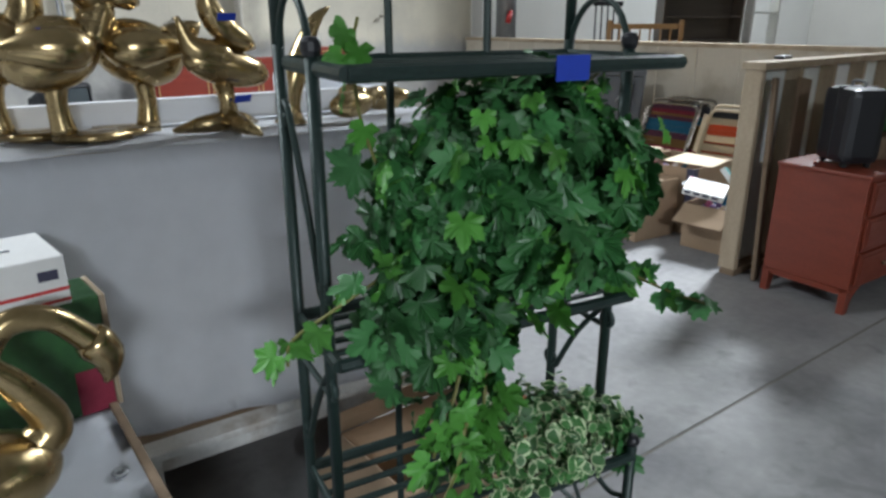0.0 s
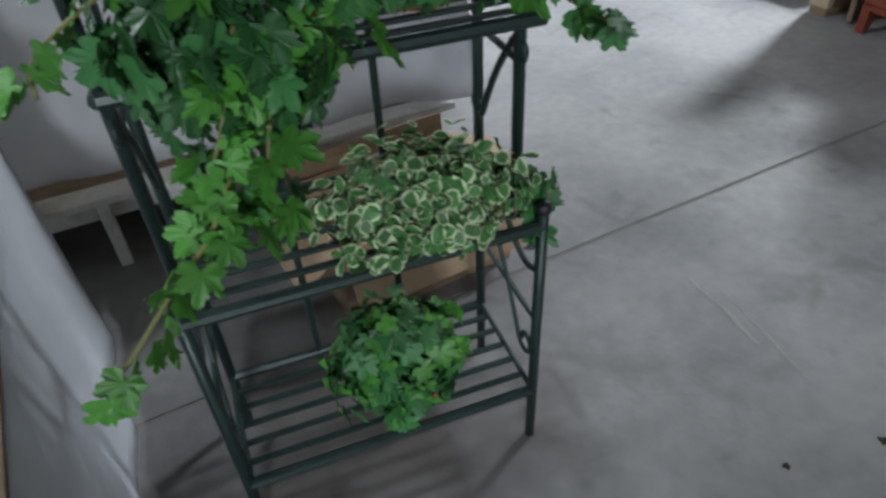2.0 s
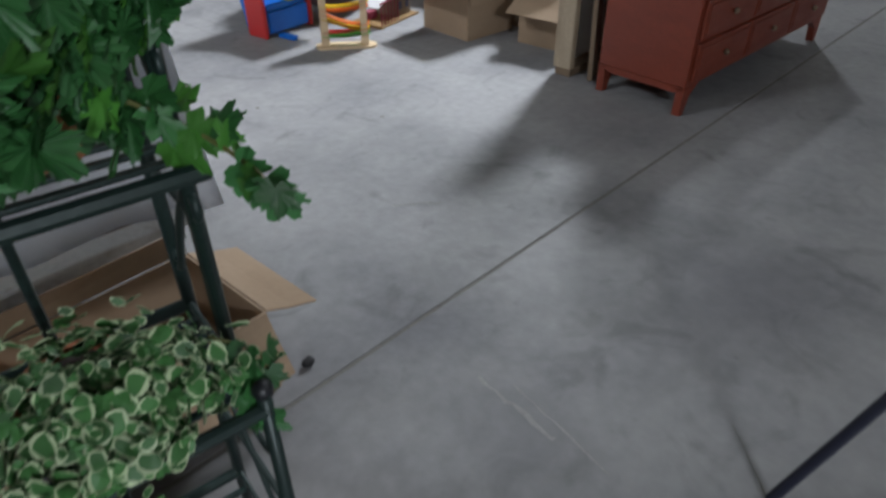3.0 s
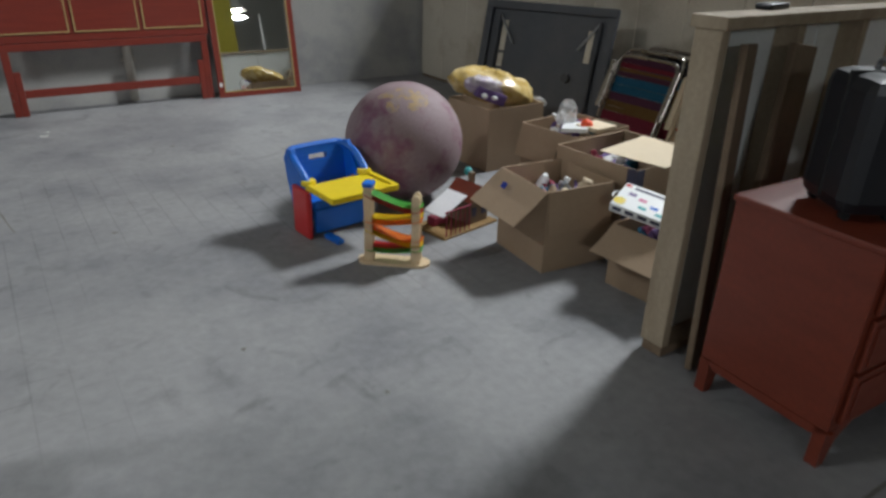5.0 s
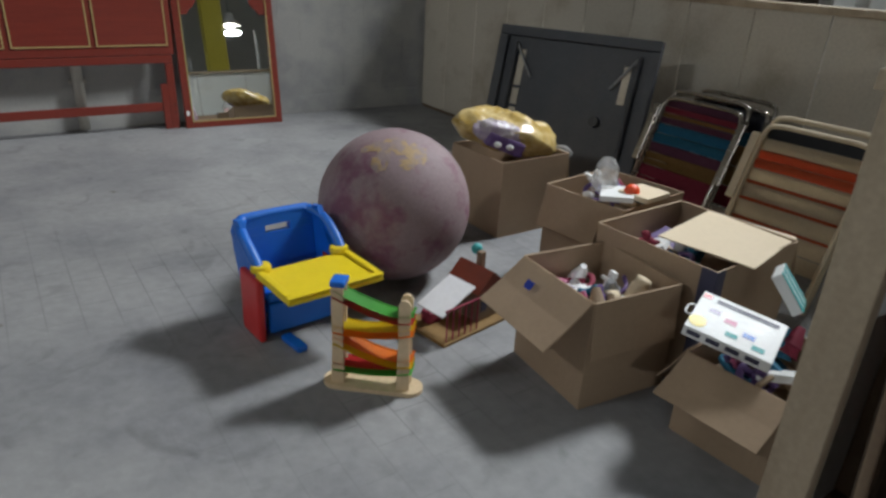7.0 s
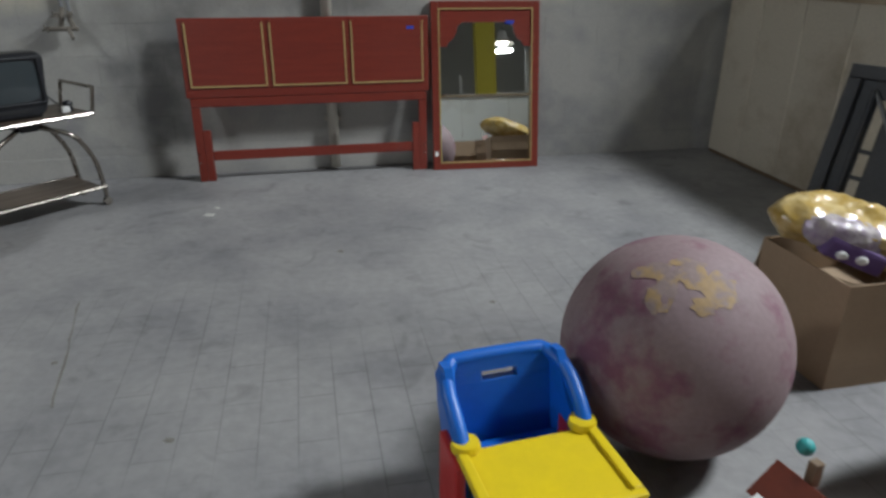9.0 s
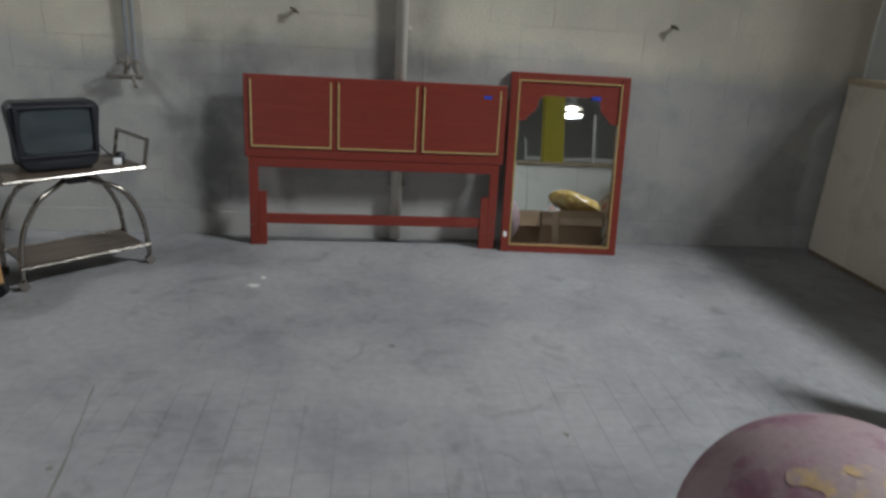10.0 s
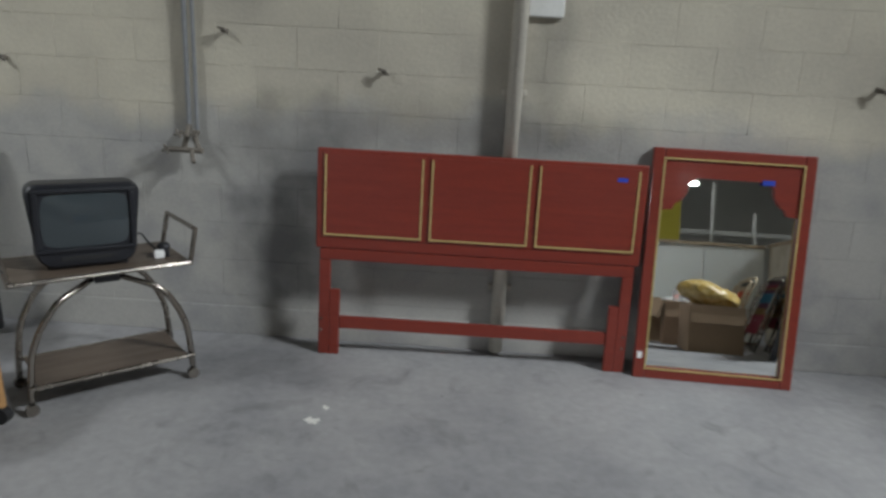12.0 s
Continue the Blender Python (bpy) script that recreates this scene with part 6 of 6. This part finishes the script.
white_shelf(pose(8.9, 4.85, 0, 0, 0, -38))
solid("steel_column", tube(bmesh.new(), [(0, 0, 0), (0, 0, TOP - 0.004)], 0.13, 24), M["steel"], "grey round steel column by the wall", "column", pose(6.27, 6.75, 0), smooth=True)
b = bmesh.new()
tube(b, [(0, 0, -0.06), (0, 0, 0.06)], 0.035, 12)
ellipsoid(b, (0, 0, 0.07), (0.03, 0.03, 0.03), seg=10, rings=6)
solid("red_valve", b, M["redp"], "small red valve on the steel column", "valve", pose(6.17, 6.585, 1.45, 0, 20, 0), smooth=True)
t = thing("blue_bench", "blue slatted bench standing beyond the partition", "bench", pose(8.3, 2.75, 0, 0, 0, -30))
part("seat", block((0, 0, 1.02), (1.2, 0.36, 1.07), 0.006), M["webblue"], t)
for x in (0.05, 1.1):
    part("leg", block((x, 0.05, 0), (x + 0.05, 0.31, 1.0195), 0.004), M["webblue"], t)


# ---- spots on the floor ----
def floor_spot(x, y, r, mat, label, seed):
    rnd = random.Random(seed)
    b = bmesh.new()
    c = b.verts.new((0, 0, 0.0022))
    ring = [b.verts.new((r * rnd.uniform(0.35, 1.2) * math.cos(a), r * rnd.uniform(0.35, 1.2) * math.sin(a), 0.0012)) for a in (2 * math.pi * k / 22 for k in range(22))]
    for k in range(22):
        b.faces.new((c, ring[k], ring[(k + 1) % 22]))
    return solid("paint_spot", b, M[mat], label, "stain", pose(x, y, 0), group="floor spots")


floor_spot(1.99, 6.14, 0.04, "hall", "white paint splash on the concrete floor", 1)
floor_spot(2.02, 6.26, 0.02, "hall", "small white paint splash on the floor", 2)
floor_spot(1.669, 0.279, 0.015, "soil", "dark speck on the concrete floor", 4)
floor_spot(1.443, 0.347, 0.009, "soil", "small dark speck on the floor", 5)
floor_spot(2.72, 5.45, 0.02, "groove", "grey chip on the concrete floor", 6)


def floor_line(name, pts, width, mat, label):
    """A thin uneven line worn into the floor."""
    line = spline(pts, 6)
    rnd = random.Random(len(line))
    grid = []
    for k, p in enumerate(line):
        d = (line[min(k + 1, len(line) - 1)] - line[max(k - 1, 0)]).normalized()
        side = Vector((-d.y, d.x, 0)) * width * rnd.uniform(0.3, 1.0) / 2
        j = Vector((rnd.uniform(-1, 1), rnd.uniform(-1, 1), 0)) * width * 0.4
        grid.append([tuple(p + side + j), tuple(p - side + j)])
    return solid(name, sheet(grid), M[mat], label, "mark", group="floor marks")


Z = 0.0016
floor_line("floor_crack", [(1.985, 0.32, Z), (1.86, 0.2, Z), (1.76, 0.12, Z), (1.64, 0.01, Z), (1.5, -0.1, Z)], 0.004, "groove", "fine dark crack in the concrete floor")
floor_line("floor_scratch", [(1.7, 0.86, Z), (1.685, 0.74, Z), (1.665, 0.6, Z)], 0.016, "scuff", "pale scrape on the concrete floor")
floor_line("floor_scratch", [(1.74, 0.78, Z), (1.71, 0.64, Z), (1.67, 0.46, Z)], 0.008, "scuff", "thin pale scrape on the concrete floor")
floor_line("floor_scratch", [(2.12, 1.62, Z), (2.2, 1.56, Z), (2.26, 1.5, Z)], 0.012, "scuff", "short pale scrape on the concrete floor")
floor_line("floor_scratch", [(1.55, 5.1, Z), (1.62, 4.7, Z), (1.68, 4.3, Z)], 0.01, "groove", "dark drag mark on the concrete floor")
floor_spot(2.1, 4.05, 0.02, "groove", "dark chip in the concrete floor", 7)
floor_spot(1.6, 4.6, 0.016, "groove", "small dark chip in the floor", 8)
floor_spot(3.35, 4.75, 0.018, "groove", "dark fleck on the concrete floor", 9)
floor_spot(2.3, 2.7, 0.014, "groove", "dark fleck on the grey floor", 10)
floor_spot(2.62, 2.2, 0.012, "groove", "tiny dark fleck on the floor", 11)


# ---- green iron plant rack ----
RACK = pose(0.490, 0.888, 0, 0, 0, -9.5)
RW, RD, RF = 0.578, 0.168, -0.104


def scroll(bm, a, b, r, turns=1.0, n=14, side=1, thick=0.005):
    """A bar from a to b (y and z on the rack's side) that ends in curls."""
    a, b = Vector(a), Vector(b)
    pts = []
    d = (b - a).normalized()
    nrm = Vector((0, -d.z, d.y)) * side
    for k in range(n, -1, -1):
        ang = 2 * math.pi * turns * k / n
        rr = r * (1 - 0.6 * k / n)
        pts.append(a + nrm * (r - rr * math.cos(ang)) - d * rr * math.sin(ang) * 0.9)
    pts += [a.lerp(b, q) + nrm * 0.01 * math.sin(math.pi * q) for q in (0.2, 0.4, 0.6, 0.8)]
    for k in range(0, n + 1):
        ang = 2 * math.pi * turns * k / n
        rr = r * (1 - 0.6 * k / n)
        pts.append(b - nrm * (r - rr * math.cos(ang)) + d * rr * math.sin(ang) * 0.9)
    tube(bm, pts, thick, 6)


def plant_rack():
    t = thing("plant_rack", "dark green wrought-iron bakers rack with slatted shelves", "rack", RACK)
    iron = M["iron"]
    for x in (0, RW):
        part("front_post", tube(bmesh.new(), [(x, 0, 0.58), (x, 0, 1.358)], 0.0105, 8), iron, t, smooth=True)
        part("back_post", tube(bmesh.new(), [(x, RD, 0.0), (x, RD, 1.37)], 0.0105, 8), iron, t, smooth=True)
        p = part("base_post", tube(bmesh.new(), [(x, RF, 0.0), (x, RF, 0.6)], 0.0105, 8), iron, t, smooth=True)
        b = bmesh.new()
        ellipsoid(b, (x, RF, 0.612), (0.015, 0.015, 0.014), seg=10, rings=8)
        part("finial", b, M["black"], p, smooth=True)
        b = bmesh.new()
        lathe(b, [(0.0, 1.3585), (0.012, 1.3585), (0.015, 1.366), (0.015, 1.378), (0.011, 1.384), (0.0, 1.386)], 12, (x, 0, 0))
        part("finial", b, M["black"], t)
        part("side_arch", tube(bmesh.new(), [(x, RD / 2 + (RD / 2) * math.cos(a), 1.33 + 0.115 * math.sin(a)) for a in (math.pi * k / 12 for k in range(13))], 0.006, 8), iron, t, smooth=True)
        b = bmesh.new()
        scroll(b, (x, 0.03, 1.0), (x, RD - 0.03, 1.27), 0.027, thick=0.0065)
        part("scroll", b, iron, t, smooth=True)
        b = bmesh.new()
        scroll(b, (x, RD - 0.02, 0.66), (x, 0.02, 0.85), 0.024, side=-1, thick=0.0065)
        part("scroll", b, iron, t, smooth=True)
        b = bmesh.new()
        scroll(b, (x, RF + 0.07, 0.24), (x, RD - 0.06, 0.46), 0.034)
        part("scroll", b, iron, t, smooth=True)
        b = bmesh.new()
        tube(b, spline([(x, RF + 0.01, 0.47), (x, RF + 0.05, 0.455), (x, RF + 0.1, 0.47), (x, 0.03, 0.5), (x, 0.035, 0.54), (x, 0.01, 0.535)], 5), 0.006, 6)
        part("scroll", b, iron, t, smooth=True)
        for z in (0.35, 0.82):
            part("side_tie", tube(bmesh.new(), [(x, 0.0 if z > 0.6 else RF, z), (x, RD, z)], 0.006, 6), iron, t)
    arch = [(0, RD, 1.37)] + spline([(0.0, RD, 1.5), (0.03, RD, 1.6), (0.1, RD, 1.68), (0.2, RD, 1.72), (RW / 2, RD, 1.73), (RW - 0.2, RD, 1.72), (RW - 0.1, RD, 1.68), (RW - 0.03, RD, 1.6), (RW, RD, 1.5)], 4) + [(RW, RD, 1.37)]
    part("top_arch", tube(bmesh.new(), arch, 0.0105, 8), iron, t, smooth=True)
    for x in (RW * 0.33, RW * 0.67):
        part("back_bar", tube(bmesh.new(), [(x, RD, 0.1), (x, RD, 1.715)], 0.0075, 8), iron, t)
    for z, y0, x0, x1 in ((1.342, -0.125, 0.005, RW - 0.005), (0.9, -0.045, 0.0, RW + 0.012), (0.575, RF, 0.0, RW), (0.15, RF, 0.0, RW)):
        s = part("shelf", tube(bmesh.new(), [(x0, y0, z), (x1, y0, z), (x1, RD, z), (x0, RD, z), (x0, y0, z)], 0.0115, 8), iron, t)
        n = max(4, round((RD - y0) / 0.043))
        for k in range(1, n):
            y = y0 + (RD - y0) * k / n
            part("slat", block((x0 + 0.006, y - 0.0065, z - 0.003), (x1 - 0.006, y + 0.0065, z + 0.004), 0.002), iron, s)
    part("tape", block((0.315, -0.139, 1.322), (0.375, -0.1375, 1.358)), M["bluetape"], t, "piece of blue tape on the top shelf")
    return t


plant_rack()


# ---- leaves ----
def lobed_leaf(name, mat, seed, wide=1.0):
    """A five-lobed ivy leaf, 1 long, folded along its middle, with toothed lobes."""
    rnd = random.Random(seed)
    half = [(0, 1.0), (6, 0.87), (11, 0.9), (16, 0.75), (21, 0.76), (27, 0.6), (33, 0.72), (38, 0.71), (43, 0.85), (50, 0.93), (56, 0.8), (63, 0.8), (70, 0.65), (80, 0.56), (88, 0.66), (95, 0.65), (104, 0.74), (113, 0.64), (128, 0.56), (150, 0.42), (168, 0.2)]
    pts = []
    for s in (1, -1):
        for a, r in (half if s == 1 else half[::-1]):
            if s == -1 and a == 0:
                continue
            r *= rnd.uniform(0.88, 1.1)
            x, y = 0.32 + 0.68 * r * math.cos(radians(a)), 0.75 * wide * r * math.sin(radians(a)) * s
            pts.append((x, y, -0.3 * x * x + 0.35 * abs(y) - 0.55 * y * y + rnd.uniform(-0.08, 0.08)))
    bm = bmesh.new()
    c = bm.verts.new((0.32, 0, 0.0))
    vs = [bm.verts.new(p) for p in pts]
    for i in range(len(vs)):
        bm.faces.new((c, vs[i], vs[(i + 1) % len(vs)]))
    me = bpy.data.meshes.new(name)
    bm.to_mesh(me)
    bm.free()
    me.materials.append(mat)
    for p in me.polygons:
        p.use_smooth = True
    return me


def round_leaf(name, seed):
    """A small rounded leaf with a green middle and a cream border."""
    rnd = random.Random(seed)
    bm = bmesh.new()
    n = 9
    c = bm.verts.new((0.5, 0, 0.05))
    rings = []
    for r in (0.86, 1.0):
        ring = []
        for k in range(n):
            a = 2 * math.pi * k / n
            q = r * (rnd.uniform(0.72, 1.14) if r < 1 else rnd.uniform(0.94, 1.08))
            x, y = 0.5 + 0.5 * q * math.cos(a), 0.42 * q * math.sin(a)
            ring.append(bm.verts.new((x, y, 0.3 * y * y - 0.12 * x + (rnd.uniform(-0.06, 0.06) if r == 1.0 else 0))))
        rings.append(ring)
    for k in range(n):
        bm.faces.new((c, rings[0][k], rings[0][(k + 1) % n]))
        bm.faces.new((rings[0][k], rings[1][k], rings[1][(k + 1) % n], rings[0][(k + 1) % n])).material_index = 1
    me = bpy.data.meshes.new(name)
    bm.to_mesh(me)
    bm.free()
    me.materials.append(M["leaf_var"])
    me.materials.append(M["leaf_edge"])
    for p in me.polygons:
        p.use_smooth = True
    return me


IVY = [lobed_leaf("leaf", M["leaf"], s, 0.9 + 0.1 * s) for s in range(3)]
IVY_YOUNG = [lobed_leaf("leaf", M["leaf_young"], 10 + s, 0.9 + 0.08 * s) for s in range(2)]
ROUND = [round_leaf("leaf", 20 + s) for s in range(5)] + [lobed_leaf("leaf", M["leaf_var"], 40, 1.0)]


def leaf_pose(p, out, size, rnd, droop=0.6):
    """A leaf at p that faces out and lets its tip hang."""
    nrm = (out + Vector((rnd.uniform(-0.95, 0.95), rnd.uniform(-0.95, 0.95), 0.3 + rnd.uniform(-0.6, 0.7)))).normalized()
    tip = (Vector((out.x, out.y, -droop)) + Vector((rnd.uniform(-0.9, 0.9), rnd.uniform(-0.9, 0.9), rnd.uniform(-0.6, 0.5)))).normalized()
    tip = (tip - nrm * tip.dot(nrm)).normalized()
    side = nrm.cross(tip)
    r = Matrix((tip, side, nrm)).transposed().to_4x4()
    return Matrix.Translation(p) @ r @ Matrix.Diagonal((size, size, size, 1))


def place(meshes, m, parent):
    ob = new("leaf", meshes)
    ob.parent = parent
    ob.matrix_basis = m
    return ob


def joined(meshes, poses, mat, parent, name="inner_leaves", label=""):
    verts, faces, mats = [], [], []
    for me, m in poses:
        o = len(verts)
        verts += [tuple(m @ v.co) for v in me.vertices]
        faces += [tuple(o + i for i in p.vertices) for p in me.polygons]
        mats += [p.material_index for p in me.polygons]
    me = bpy.data.meshes.new(name)
    me.from_pydata(verts, [], faces)
    for m in mat:
        me.materials.append(m)
    me.polygons.foreach_set("material_index", mats)
    ob = new(name, me)
    ob.parent = parent
    tagged(ob, label=label, kind="stuff")
    return ob


def pot(t, r, h, c, mat="terracotta"):
    b = bmesh.new()
    lathe(b, [(0.0, 0.0), (r * 0.72, 0.0), (r * 0.95, h * 0.8), (r * 1.06, h * 0.8), (r * 1.08, h), (r * 0.95, h), (r * 0.9, h * 0.9), (0.0, h * 0.9)], 20, c)
    part("pot", b, M[mat], t, smooth=False)
    part("soil", lathe(bmesh.new(), [(0.0, h * 0.9), (r * 0.88, h * 0.9), (r * 0.6, h * 0.96), (0.0, h * 0.97)], 16, c), M["soil"], t)


def bush(t, meshes, young, c, r, n, size, seed, inner, inner_mats, bias=(0, -0.5, 0.35), spread=0.12, droop=0.6, lower=-0.75):
    rnd = random.Random(seed)
    c = Vector(c)
    done = 0
    poses = []
    while done < n + inner:
        d = Vector((rnd.gauss(0, 1), rnd.gauss(0, 1), rnd.gauss(0, 1))).normalized()
        if d.z < lower or d.dot(Vector(bias)) < rnd.uniform(-0.75, 0.25):
            continue
        k = rnd.uniform(0.82, 1.08) if done < n else rnd.uniform(0.4, 0.97)
        wob = 1 + 0.42 * noise.noise(d * 2.1 + Vector((seed, 0, 0)))
        p = c + Vector((d.x * r[0], d.y * r[1], d.z * r[2])) * k * wob
        s = size * rnd.uniform(0.55, 1.3)
        lit = young and rnd.random() < 0.42
        me = rnd.choice(young if lit else meshes)
        m = leaf_pose(p, d, s, rnd, droop)
        if done < n:
            place(me, m, t)
        else:
            poses.append((rnd.choice(meshes), m))
        done += 1
    joined(meshes, poses, inner_mats, t)


def strand(t, pts, n, meshes, size, seed, thick=0.0028):
    rnd = random.Random(seed)
    line = spline(pts, 8)
    part("stem", tube(bmesh.new(), line, thick, 5), M["stem"], t)
    for k in range(n):
        p = line[min(len(line) - 1, int(len(line) * (k + 0.5) / n))]
        out = Vector((rnd.uniform(-1, 1), rnd.uniform(-1, 0.3), rnd.uniform(-0.2, 0.6))).normalized()
        place(rnd.choice(meshes), leaf_pose(p + out * 0.012, out, size * rnd.uniform(0.7, 1.2), rnd, 0.8), t)


# large ivy on the middle shelf
ivy = thing("ivy_plant", "full green ivy trailing over the rack's middle shelf", "plant", RACK @ pose(0.315, 0.075, 0.9045))
pot(ivy, 0.075, 0.13, (-0.06, 0.02, 0))
pot(ivy, 0.07, 0.12, (0.14, 0.02, 0))
bush(ivy, IVY, IVY_YOUNG, (0.01, -0.08, 0.225), (0.26, 0.165, 0.19), 250, 0.058, 3, 1400, [M["leaf"]], bias=(0, -0.55, 0.3))
bush(ivy, IVY, IVY_YOUNG, (-0.15, -0.15, 0.06), (0.12, 0.085, 0.13), 60, 0.054, 31, 180, [M["leaf"]], bias=(0, -0.6, 0.1))
to_ivy = ivy.matrix_basis.inverted()


def local(*pts):
    return [to_ivy @ (Vector(p) + Vector((0.05, 0.053, 0))) for p in pts]


strand(ivy, local((0.6, 0.68, 1.02), (0.55, 0.64, 0.92), (0.52, 0.63, 0.86), (0.5, 0.64, 0.79)), 28, IVY_YOUNG + IVY[:1], 0.055, 5)
strand(ivy, local((0.62, 0.66, 0.95), (0.58, 0.62, 0.86), (0.57, 0.61, 0.8)), 18, IVY_YOUNG + IVY[:1], 0.055, 6)
strand(ivy, local((0.53, 0.6, 0.86), (0.49, 0.57, 0.82), (0.43, 0.54, 0.785), (0.38, 0.51, 0.755), (0.345, 0.485, 0.745)), 13, IVY_YOUNG, 0.046, 7)
strand(ivy, local((0.95, 0.72, 1.0), (1.01, 0.7, 0.95), (1.02, 0.61, 0.935), (0.99, 0.517, 0.95)), 10, IVY + IVY_YOUNG[:1], 0.055, 8)
strand(ivy, local((0.5, 0.78, 1.03), (0.43, 0.8, 0.99), (0.38, 0.84, 0.94), (0.37, 0.84, 0.9)), 8, IVY_YOUNG, 0.05, 9)
strand(ivy, local((0.55, 0.82, 1.15), (0.53, 0.86, 1.26), (0.52, 0.86, 1.36), (0.525, 0.85, 1.41)), 7, IVY_YOUNG, 0.05, 10)
strand(ivy, local((0.85, 0.74, 1.25), (0.9, 0.74, 1.3), (0.93, 0.74, 1.32)), 5, IVY_YOUNG, 0.055, 11)

# variegated plant on the base shelf
vari = thing("variegated_plant", "bushy green plant with cream-edged round leaves", "plant", RACK @ pose(0.4, -0.01, 0.5795))
pot(vari, 0.07, 0.09, (0, 0, 0))
bush(vari, ROUND, None, (-0.01, -0.04, 0.07), (0.17, 0.11, 0.09), 290, 0.027, 13, 560, [M["leaf_var"], M["leaf_edge"]], bias=(0, -0.4, 0.4), lower=-0.6, droop=0.3)
to_ivy = vari.matrix_basis.inverted()
strand(vari, local((0.97, 0.7, 0.68), (1.02, 0.67, 0.63), (1.0, 0.65, 0.57)), 14, IVY, 0.05, 14)

# small ivy on the bottom shelf
small = thing("small_ivy", "small dark green ivy in a terracotta pot", "plant", RACK @ pose(0.36, -0.02, 0.1545))
pot(small, 0.06, 0.1, (0, 0, 0))
bush(small, IVY, IVY_YOUNG, (-0.04, -0.02, 0.16), (0.12, 0.09, 0.105), 150, 0.046, 23, 180, [M["leaf"]], lower=-0.95)

# bushy plant on the chest
fern = thing("potted_plant", "bushy green plant in a brown pot on the chest", "plant", pose(4.02, 1.42, 0.7155))
pot(fern, 0.11, 0.15, (0, 0, 0), "lumber_dark")
bush(fern, IVY, IVY_YOUNG, (0, 0, 0.22), (0.15, 0.14, 0.13), 170, 0.05, 41, 220, [M["leaf"]], bias=(-0.4, -0.3, 0.3), lower=-0.7)

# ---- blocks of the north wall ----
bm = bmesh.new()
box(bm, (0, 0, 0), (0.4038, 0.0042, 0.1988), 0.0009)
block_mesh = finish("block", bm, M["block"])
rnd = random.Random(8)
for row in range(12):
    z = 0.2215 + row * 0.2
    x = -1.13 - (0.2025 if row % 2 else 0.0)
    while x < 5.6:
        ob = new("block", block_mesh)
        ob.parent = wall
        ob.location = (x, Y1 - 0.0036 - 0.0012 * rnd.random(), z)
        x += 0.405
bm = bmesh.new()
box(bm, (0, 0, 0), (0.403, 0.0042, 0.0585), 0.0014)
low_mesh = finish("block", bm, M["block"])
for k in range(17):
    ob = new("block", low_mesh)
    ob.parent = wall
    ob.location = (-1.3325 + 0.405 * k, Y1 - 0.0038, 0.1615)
